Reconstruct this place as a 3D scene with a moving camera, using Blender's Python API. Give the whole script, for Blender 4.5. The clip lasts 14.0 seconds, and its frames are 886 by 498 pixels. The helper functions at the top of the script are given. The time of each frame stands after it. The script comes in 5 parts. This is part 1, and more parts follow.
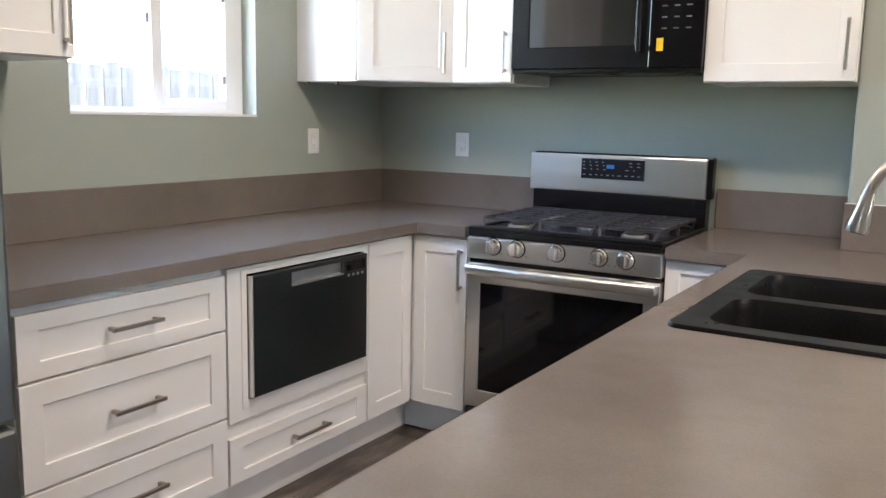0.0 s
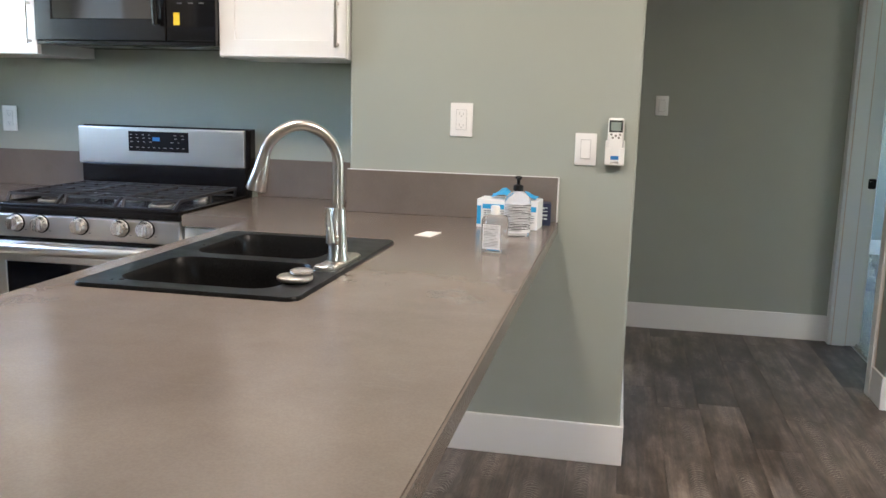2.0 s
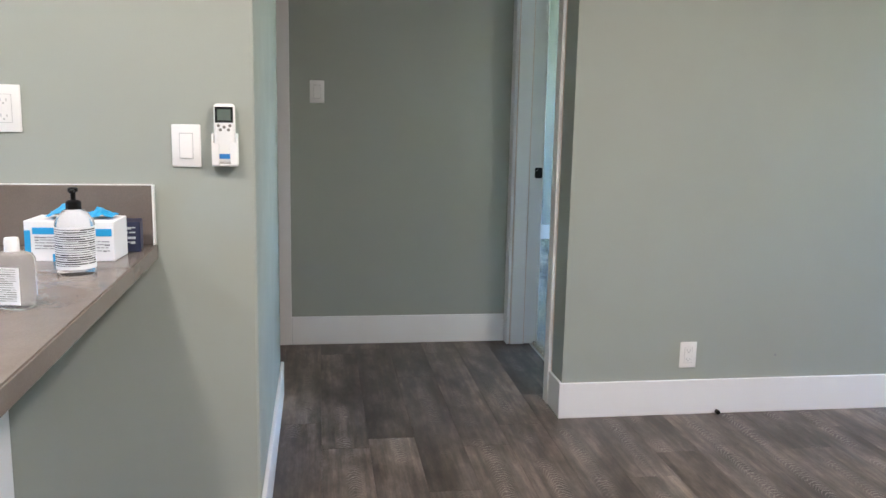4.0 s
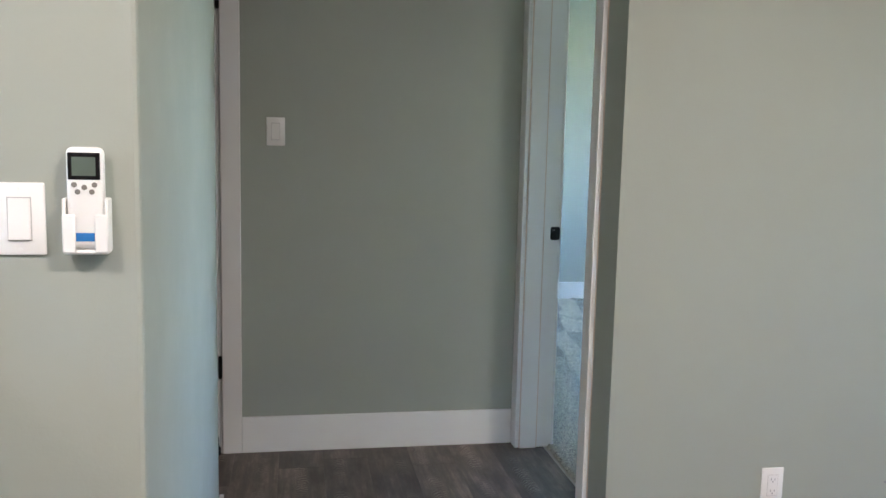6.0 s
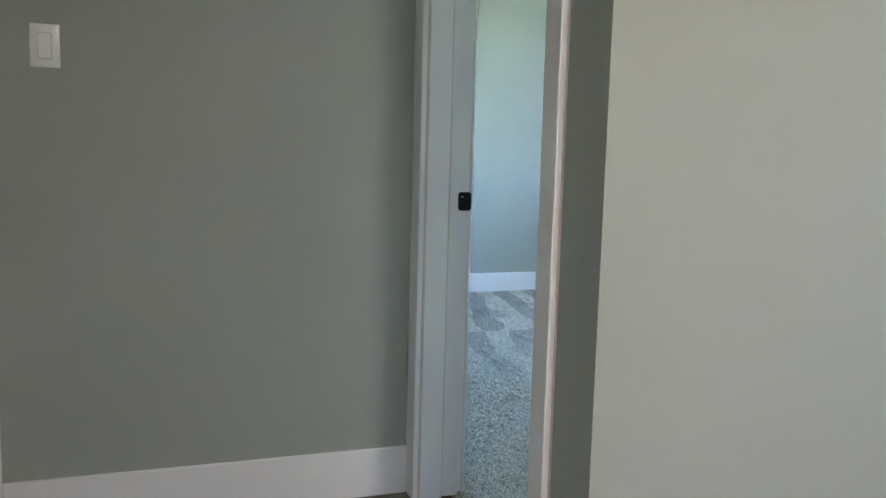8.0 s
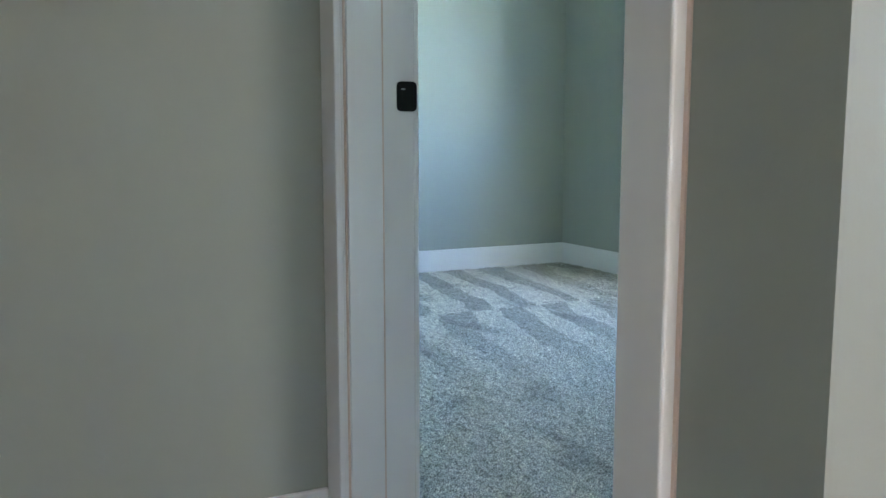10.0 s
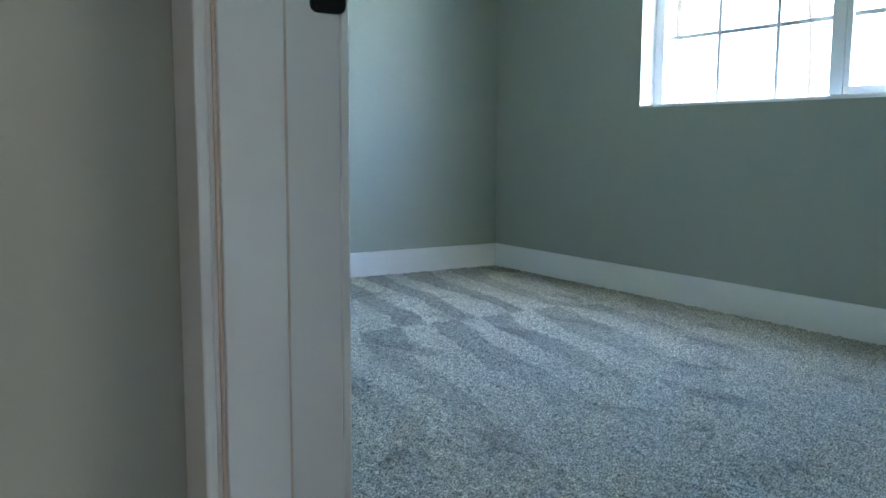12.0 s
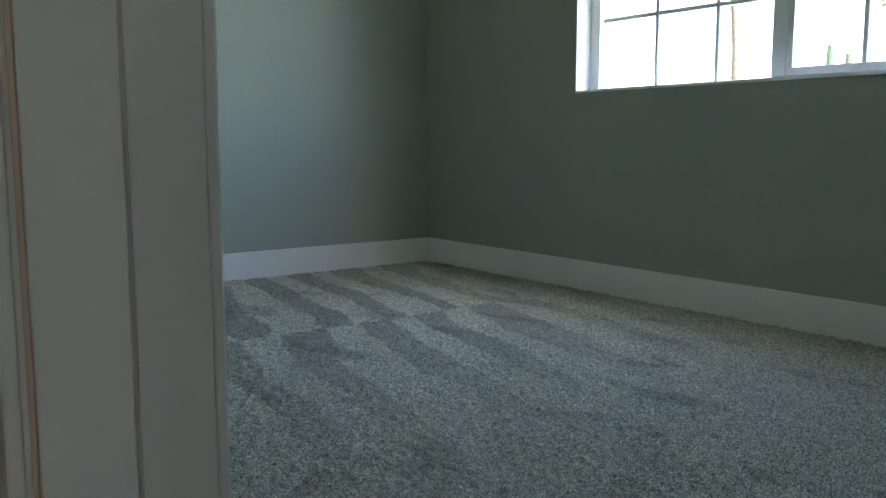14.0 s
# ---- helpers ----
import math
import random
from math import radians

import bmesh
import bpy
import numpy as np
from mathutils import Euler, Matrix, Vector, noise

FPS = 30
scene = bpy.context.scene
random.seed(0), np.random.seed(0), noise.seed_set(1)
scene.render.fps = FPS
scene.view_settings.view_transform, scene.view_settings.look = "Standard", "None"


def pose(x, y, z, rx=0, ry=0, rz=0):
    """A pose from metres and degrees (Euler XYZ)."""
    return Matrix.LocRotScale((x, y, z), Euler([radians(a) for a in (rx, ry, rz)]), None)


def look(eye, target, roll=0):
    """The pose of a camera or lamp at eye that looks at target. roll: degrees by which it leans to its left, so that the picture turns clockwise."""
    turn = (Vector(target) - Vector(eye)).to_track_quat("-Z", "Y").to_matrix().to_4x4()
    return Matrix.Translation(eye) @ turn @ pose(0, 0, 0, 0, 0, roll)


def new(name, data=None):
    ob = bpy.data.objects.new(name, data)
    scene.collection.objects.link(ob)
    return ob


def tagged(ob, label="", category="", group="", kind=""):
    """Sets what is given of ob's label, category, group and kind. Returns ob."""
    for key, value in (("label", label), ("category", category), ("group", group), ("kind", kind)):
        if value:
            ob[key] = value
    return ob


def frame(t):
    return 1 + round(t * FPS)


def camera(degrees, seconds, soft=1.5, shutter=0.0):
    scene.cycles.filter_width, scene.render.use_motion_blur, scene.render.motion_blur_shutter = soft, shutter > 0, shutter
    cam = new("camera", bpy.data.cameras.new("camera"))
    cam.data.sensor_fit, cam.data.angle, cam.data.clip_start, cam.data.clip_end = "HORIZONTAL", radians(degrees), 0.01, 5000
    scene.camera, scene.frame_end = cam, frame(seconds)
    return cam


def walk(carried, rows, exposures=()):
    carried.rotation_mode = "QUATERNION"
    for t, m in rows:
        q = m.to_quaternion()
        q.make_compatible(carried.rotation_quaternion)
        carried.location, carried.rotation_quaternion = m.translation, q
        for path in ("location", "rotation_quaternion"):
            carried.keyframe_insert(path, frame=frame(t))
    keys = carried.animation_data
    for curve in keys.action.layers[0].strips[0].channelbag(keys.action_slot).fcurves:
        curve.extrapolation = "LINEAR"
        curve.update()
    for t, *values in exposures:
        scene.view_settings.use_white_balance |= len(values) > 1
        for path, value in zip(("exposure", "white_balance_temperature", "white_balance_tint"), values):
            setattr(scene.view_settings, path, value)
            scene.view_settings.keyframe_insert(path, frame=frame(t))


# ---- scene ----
# ---- camera ----
cam = camera(55.0, 14.0)
PATH = [
    (0, (0.397, 0.449, 1.337), (-0.636, 2.134, 1.031), 1.2),
    (0.5, (0.586, 0.413, 1.335), (-0.351, 2.15, 1.013), 1.2),
    (1, (0.809, 0.44, 1.335), (0.036, 2.253, 0.994), 1.3),
    (1.3, (0.891, 0.496, 1.332), (0.24, 2.357, 0.994), 1.3),
    (1.5, (0.948, 0.512, 1.334), (0.375, 2.397, 0.994), 1.3),
    (2, (1.059, 0.545, 1.333), (0.665, 2.476, 0.993), 1.5),
    (2.5, (1.09, 0.667, 1.316), (0.955, 2.632, 0.966), 1.9),
    (3, (1.106, 0.862, 1.322), (1.214, 2.828, 0.974), 1.8),
    (3.5, (1.213, 1.057, 1.311), (1.462, 3.009, 0.956), 1.3),
    (3.7, (1.261, 1.143, 1.315), (1.543, 3.091, 0.961), 1.0),
    (5.8, (1.345, 2.124, 1.305), (1.647, 4.086, 1.064), 1.4),
    (6, (1.362, 2.23, 1.312), (1.704, 4.185, 1.066), 1.3),
    (6.5, (1.313, 2.462, 1.301), (1.842, 4.377, 1.078), 1.6),
    (7, (1.321, 2.715, 1.287), (1.98, 4.587, 1.04), 1.8),
    (7.5, (1.436, 2.973, 1.188), (2.12, 4.838, 0.961), 1.6),
    (7.7, (1.476, 3.088, 1.158), (2.129, 4.963, 0.919), 1.6),
    (10, (1.769, 4.176, 0.853), (2.656, 5.951, 0.606), -0.0),
    (10.5, (1.817, 4.338, 0.824), (2.791, 6.068, 0.581), 0.3),
    (11, (1.93, 4.535, 0.806), (2.964, 6.23, 0.564), 0.3),
    (11.5, (2.013, 4.682, 0.78), (3.064, 6.366, 0.531), 0.2),
    (12, (2.049, 4.834, 0.774), (3.117, 6.507, 0.529), 0.3),
    (12.5, (2.096, 4.919, 0.729), (3.266, 6.531, 0.548), 0.2),
    (13, (2.148, 5.01, 0.742), (3.37, 6.587, 0.887), 0.1),
    (13.5, (2.2, 5.044, 0.721), (3.421, 6.627, 0.693), 0.2),
    (14, (2.2, 5.03, 0.731), (3.396, 6.613, 0.479), 0.0),
]
EXPOSURES = [
    (0, 4.98, 6150, 12), (1, 4.84, 6250, 12), (1.5, 5.03, 6120, 11), (2, 5.1, 6100, 11), (3, 5.22, 5900, 12), (3.7, 5.34, 5780, 12), (6, 5.42, 5850, 13), (7.7, 5.42, 5850, 13),
    (10, 5.52, 5800, 12), (11.5, 5.48, 5750, 11), (12, 5.12, 5800, 12), (12.5, 4.38, 5950, 9), (13, 2.95, 6350, 9), (13.5, 2.9, 6400, 9), (14, 4.2, 6650, 11)]
walk(cam, [(t, look(eye, target, roll)) for t, eye, target, roll in PATH], EXPOSURES)

# ---- world, sun and lamps ----
world = bpy.data.worlds.new("sky")
scene.world = world
world.use_nodes = True
wn = world.node_tree
sky = wn.nodes.new("ShaderNodeTexSky")
sky.sky_type = 'NISHITA'
sky.sun_disc = False
sky.sun_elevation = radians(58)
sky.sun_rotation = radians(183)
wn.links.new(sky.outputs[0], wn.nodes["Background"].inputs[0])
wn.nodes["Background"].inputs[1].default_value = 0.15

sun = new("sun", bpy.data.lights.new("sun", 'SUN'))
sun.data.energy, sun.data.angle, sun.data.color = 5.0, radians(0.5), (1.0, 0.95, 0.88)
sun.matrix_world = look((-0.3, -6, 9.8), (0, 0, 0))


# ceiling lights out of view; the last, at x 4.6, is added as warm fill
for x, y, watts in ((0.42, 2.2, 1.0), (-0.85, 2.3, 0.65), (2.46, 2.1, 2.2), (4.6, 2.1, 0.6)):
    lamp = new("downlight_lamp", bpy.data.lights.new("downlight_lamp", 'AREA'))
    lamp.data.shape, lamp.data.size, lamp.data.energy = 'DISK', 0.28, watts
    lamp.data.color = (1.0, 0.83, 0.68)
    lamp.matrix_world = look((x, y, 2.722), (x, y, 0))

# ---- materials ----


def material(name, colour, rough=0.5, metal=0.0, coat=0.0):
    m = bpy.data.materials.new(name)
    m.use_nodes = True
    b = m.node_tree.nodes["Principled BSDF"]
    b.inputs["Base Color"].default_value = (*colour, 1)
    b.inputs["Roughness"].default_value = rough
    b.inputs["Metallic"].default_value = metal
    b.inputs["Coat Weight"].default_value = coat
    return m


def node(m, kind, **values):
    n = m.node_tree.nodes.new(kind)
    for key, value in values.items():
        n.inputs[key.replace("_", " ")].default_value = value
    return n


def link(m, a, b):
    m.node_tree.links.new(a, b)


def coords(m, scale=(1, 1, 1), random_shift=False):
    """Object coordinates in metres, stretched by scale, shifted for each object if wanted."""
    tc = node(m, "ShaderNodeTexCoord")
    mp = node(m, "ShaderNodeMapping")
    mp.inputs["Scale"].default_value = scale
    link(m, tc.outputs["Object"], mp.inputs["Vector"])
    if random_shift:
        info = node(m, "ShaderNodeObjectInfo")
        mul = m.node_tree.nodes.new("ShaderNodeMath")
        mul.operation = 'MULTIPLY'
        mul.inputs[1].default_value = 37.0
        link(m, info.outputs["Random"], mul.inputs[0])
        comb = node(m, "ShaderNodeCombineXYZ")
        link(m, mul.outputs[0], comb.inputs[0])
        link(m, mul.outputs[0], comb.inputs[2])
        link(m, comb.outputs[0], mp.inputs["Location"])
    return mp.outputs["Vector"]


def noise_tex(m, vec, scale, detail=3.0, rough=0.55):
    n = node(m, "ShaderNodeTexNoise", Scale=scale, Detail=detail, Roughness=rough)
    link(m, vec, n.inputs["Vector"])
    return n.outputs["Fac"]


def ramp(m, fac, stops):
    r = node(m, "ShaderNodeValToRGB")
    while len(r.color_ramp.elements) < len(stops):
        r.color_ramp.elements.new(0.5)
    for e, (p, c) in zip(r.color_ramp.elements, stops):
        e.position, e.color = p, (*c, 1) if len(c) == 3 else c
    link(m, fac, r.inputs[0])
    return r.outputs[0]


def blend(m, fac, a, b, mode='MIX'):
    n = m.node_tree.nodes.new("ShaderNodeMix")
    n.data_type, n.blend_type = 'RGBA', mode
    for value, socket in ((fac, n.inputs[0]), (a, n.inputs[6]), (b, n.inputs[7])):
        if isinstance(value, bpy.types.NodeSocket):
            link(m, value, socket)
        else:
            socket.default_value = value
    return n.outputs[2]


def bump(m, height, strength, distance=0.002):
    b = m.node_tree.nodes.new("ShaderNodeBump")
    b.inputs["Strength"].default_value, b.inputs["Distance"].default_value = strength, distance
    link(m, height, b.inputs["Height"])
    link(m, b.outputs[0], m.node_tree.nodes["Principled BSDF"].inputs["Normal"])


def base(m, colour):
    link(m, colour, m.node_tree.nodes["Principled BSDF"].inputs["Base Color"])


def roughness(m, fac, low, high):
    r = ramp(m, fac, ((0.3, (low,) * 3), (0.7, (high,) * 3)))
    link(m, r, m.node_tree.nodes["Principled BSDF"].inputs["Roughness"])


def math_node(m, operation, a, b=None):
    n = m.node_tree.nodes.new("ShaderNodeMath")
    n.operation = operation
    for value, socket in ((a, n.inputs[0]), (b, n.inputs[1])):
        if isinstance(value, bpy.types.NodeSocket):
            link(m, value, socket)
        elif value is not None:
            socket.default_value = value
    return n.outputs[0]


def scaled(c, k):
    return tuple(v * k for v in c)


def paint(name, colour, rough, peel):
    """Rolled wall paint: slight unevenness and a fine orange-peel relief."""
    m = material(name, colour, rough)
    v = coords(m)
    base(m, blend(m, noise_tex(m, v, 1.3, 4), (*scaled(colour, 0.95), 1), (*scaled(colour, 1.05), 1)))
    roughness(m, noise_tex(m, v, 6, 3), rough - 0.06, rough + 0.06)
    bump(m, noise_tex(m, v, 140, 3), peel, 0.002)
    return m


WALL = paint("sage_wall_paint", (0.325, 0.352, 0.308), 0.6, 0.16)
TRIM = paint("white_trim_paint", (0.78, 0.78, 0.77), 0.38, 0.04)
CEILING = paint("white_ceiling_paint", (0.8, 0.8, 0.78), 0.8, 0.25)
CABINET = paint("white_cabinet_paint", (0.81, 0.805, 0.785), 0.36, 0.03)
DOORPAINT = paint("white_door_paint", (0.76, 0.78, 0.78), 0.42, 0.05)
PLASTIC = paint("white_plastic", (0.78, 0.78, 0.76), 0.3, 0.01)
VINYL = paint("white_window_vinyl", (0.8, 0.8, 0.8), 0.4, 0.01)


def make_stone():
    m = material("grey_brown_quartz", (0.15, 0.12, 0.105), 0.25)
    v = coords(m)
    tone = ramp(m, noise_tex(m, v, 3.0, 6, 0.6), ((0.3, (0.139, 0.117, 0.100)), (0.7, (0.185, 0.157, 0.134))))
    speck = ramp(m, noise_tex(m, v, 260, 2), ((0.35, (0.82, 0.82, 0.82)), (0.65, (1.12, 1.12, 1.12))))
    tone = blend(m, 0.3, tone, speck, 'MULTIPLY')
    # short pale mineral veins
    warp = node(m, "ShaderNodeTexNoise", Scale=2.2, Detail=4.0)
    link(m, v, warp.inputs["Vector"])
    add = m.node_tree.nodes.new("ShaderNodeMix")
    add.data_type, add.blend_type = 'RGBA', 'LINEAR_LIGHT'
    add.inputs[0].default_value = 0.06
    link(m, v, add.inputs[6])
    link(m, warp.outputs["Color"], add.inputs[7])
    wave = node(m, "ShaderNodeTexNoise", Scale=1.0, Detail=2.0)
    mp = node(m, "ShaderNodeMapping")
    mp.inputs["Scale"].default_value = (3.2, 30.0, 9.0)
    mp.inputs["Rotation"].default_value = (0, 0, 0.5)
    link(m, add.outputs[2], mp.inputs["Vector"])
    link(m, mp.outputs[0], wave.inputs["Vector"])
    thin = ramp(m, wave.outputs["Fac"], ((0.49, (0, 0, 0)), (0.5, (1, 1, 1)), (0.51, (0, 0, 0))))
    patch = ramp(m, noise_tex(m, v, 4.5, 2), ((0.52, (0, 0, 0)), (0.60, (0.12, 0.12, 0.12))))
    mask = blend(m, 1.0, thin, patch, 'MULTIPLY')
    base(m, blend(m, mask, tone, (0.235, 0.205, 0.182, 1)))
    roughness(m, noise_tex(m, v, 9, 4), 0.18, 0.25)
    return m


STONE = make_stone()


def metal(name, colour, rough, stretch, relief=0.02):
    """Brushed metal: fine scratches drawn out along one axis."""
    m = material(name, colour, rough, 1.0)
    v = coords(m, stretch)
    n = noise_tex(m, v, 1.0, 4, 0.65)
    base(m, blend(m, n, (*scaled(colour, 0.94), 1), (*scaled(colour, 1.05), 1)))
    roughness(m, n, rough - 0.02, rough + 0.03)
    bump(m, n, relief, 0.0003)
    return m


STEEL = metal("brushed_stainless", (0.72, 0.70, 0.67), 0.31, (6, 6, 700), 0.004)
NICKEL = metal("brushed_nickel", (0.60, 0.57, 0.53), 0.3, (60, 60, 900), 0.01)
DARKSTEEL = metal("dark_stainless", (0.09, 0.10, 0.095), 0.32, (2, 2, 260), 0.003)
# darker copy of the nickel, with the lower pulls' duller reflection in its colour
SHADED_NICKEL = metal("shaded_handle_nickel", (0.36, 0.33, 0.30), 0.33, (200, 200, 200))
FRIDGE = metal("grey_fridge_steel", (0.26, 0.27, 0.265), 0.42, (6, 6, 500))
BLACK = material("black_enamel", (0.007, 0.007, 0.008), 0.22, 0, 0.0)
BLACK.node_tree.nodes["Principled BSDF"].inputs["Specular IOR Level"].default_value = 0.3
KEYPRINT = material("dim_key_print", (0.09, 0.09, 0.095), 0.5)
BLACKGLASS = material("black_oven_glass", (0.006, 0.006, 0.007), 0.05)
BLACKGLASS.node_tree.nodes["Principled BSDF"].inputs["Specular IOR Level"].default_value = 0.35
MESHGLASS = material("microwave_window_glass", (0.02, 0.02, 0.019), 0.06)
MESHGLASS.node_tree.nodes["Principled BSDF"].inputs["Specular IOR Level"].default_value = 0.9
SCREEN = material("dark_display", (0.012, 0.014, 0.018), 0.1)
MATTBLACK = material("matt_black_metal", (0.004, 0.004, 0.004), 0.5)
MATTBLACK.node_tree.nodes["Principled BSDF"].inputs["Specular IOR Level"].default_value = 0.25
LETTER = material("pale_print", (0.6, 0.62, 0.64), 0.5)
KNOB = metal("polished_knob_steel", (0.86, 0.83, 0.79), 0.24, (60, 60, 60), 0.01)
SEAM = material("plate_seam", (0.42, 0.42, 0.41), 0.6)
GREYPRINT = material("grey_print", (0.25, 0.25, 0.27), 0.6)
YELLOW = material("yellow_sticker", (0.85, 0.6, 0.03), 0.5)
BLUEPRINT = material("blue_print", (0.02, 0.16, 0.45), 0.45)
CYAN = material("sky_blue_print", (0.03, 0.32, 0.62), 0.4)
NAVY = material("navy_surface", (0.006, 0.009, 0.045), 0.4)
LCD = material("green_grey_lcd", (0.10, 0.13, 0.11), 0.2)
RUBBER = material("grey_rubber", (0.18, 0.17, 0.15), 0.6)
PAPER = material("white_paper", (0.82, 0.80, 0.77), 0.8)
BROWN_LINE = paint("brownish_line_paint", (0.66, 0.54, 0.46), 0.6, 0.02)
CARD = material("white_carton", (0.78, 0.79, 0.8), 0.5)


def make_iron():
    m = material("cast_iron", (0.03, 0.03, 0.032), 0.5)
    v = coords(m)
    bump(m, noise_tex(m, v, 180, 3), 0.3, 0.001)
    roughness(m, noise_tex(m, v, 30, 3), 0.38, 0.6)
    return m


IRON = make_iron()


def make_granite():
    m = material("black_granite_sink", (0.02, 0.02, 0.021), 0.5)
    v = coords(m)
    base(m, ramp(m, noise_tex(m, v, 420, 2), ((0.4, (0.004, 0.004, 0.0045)), (0.75, (0.018, 0.018, 0.017)))))
    roughness(m, noise_tex(m, v, 12, 3), 0.27, 0.36)
    m.node_tree.nodes["Principled BSDF"].inputs["Specular IOR Level"].default_value = 0.18
    bump(m, noise_tex(m, v, 300, 2), 0.15, 0.0006)
    return m


GRANITE = make_granite()


def make_plank():
    """Grey-brown oak vinyl: pale streaks, long grain and curled cathedral figure, each plank its own."""
    m = material("grey_oak_vinyl", (0.14, 0.12, 0.105), 0.42)
    info = node(m, "ShaderNodeObjectInfo")
    long_grain = noise_tex(m, coords(m, (60, 2.4, 1), True), 1.0, 5, 0.7)
    streak = noise_tex(m, coords(m, (15, 0.9, 1), True), 1.0, 4, 0.6)
    broad = noise_tex(m, coords(m, (9.0, 2.6, 1), True), 1.0, 6, 0.7)
    tone = ramp(m, broad, ((0.36, (0.054, 0.044, 0.036)), (0.5, (0.100, 0.083, 0.070)), (0.64, (0.180, 0.154, 0.132))))
    tone = blend(m, 0.45, tone, ramp(m, streak, ((0.34, (0.62, 0.62, 0.63)), (0.52, (1.0, 1.0, 1.0)), (0.66, (1.55, 1.51, 1.45)))), 'MULTIPLY')
    tone = blend(m, 0.6, tone, ramp(m, long_grain, ((0.36, (0.42, 0.42, 0.42)), (0.64, (1.65, 1.62, 1.58)))), 'MULTIPLY')
    # cathedral figure: a chain of small arcs that wanders down each plank, seen in patches
    v = coords(m)
    split = node(m, "ShaderNodeSeparateXYZ")
    link(m, v, split.inputs[0])
    wander = noise_tex(m, coords(m, (0.01, 3.2, 1), True), 1.0, 2)
    centre = math_node(m, 'ADD', math_node(m, 'MULTIPLY', math_node(m, 'FRACT', math_node(m, 'MULTIPLY', info.outputs["Random"], 7.13)), 0.09), 0.02)
    centre = math_node(m, 'ADD', centre, math_node(m, 'MULTIPLY', wander, 0.05))
    off = math_node(m, 'SUBTRACT', split.outputs["X"], centre)
    bow = math_node(m, 'MULTIPLY', math_node(m, 'MULTIPLY', off, off), 1500.0)
    wobble = math_node(m, 'MULTIPLY', noise_tex(m, coords(m, (34, 13, 1), True), 1.0, 3), 3.4)
    phase = math_node(m, 'ADD', math_node(m, 'ADD', math_node(m, 'MULTIPLY', split.outputs["Y"], 52.0), bow), wobble)
    arcs = ramp(m, math_node(m, 'SINE', math_node(m, 'MULTIPLY', phase, 6.283)), ((0.35, (0, 0, 0)), (0.9, (1, 1, 1))))
    near = ramp(m, math_node(m, 'ABSOLUTE', off), ((0.014, (1, 1, 1)), (0.038, (0, 0, 0))))
    where = ramp(m, noise_tex(m, coords(m, (0.5, 3.0, 1), True), 1.0, 2), ((0.44, (0, 0, 0)), (0.54, (0.68, 0.68, 0.68))))
    mask = blend(m, 1.0, blend(m, 1.0, arcs, near, 'MULTIPLY'), where, 'MULTIPLY')
    tone = blend(m, mask, tone, (0.34, 0.305, 0.27, 1))
    each = ramp(m, info.outputs["Random"], ((0.0, (0.9, 0.9, 0.91)), (1.0, (1.1, 1.08, 1.06))))
    base(m, blend(m, 1.0, tone, each, 'MULTIPLY'))
    roughness(m, long_grain, 0.36, 0.5)
    bump(m, long_grain, 0.2, 0.0006)
    return m


PLANK = make_plank()


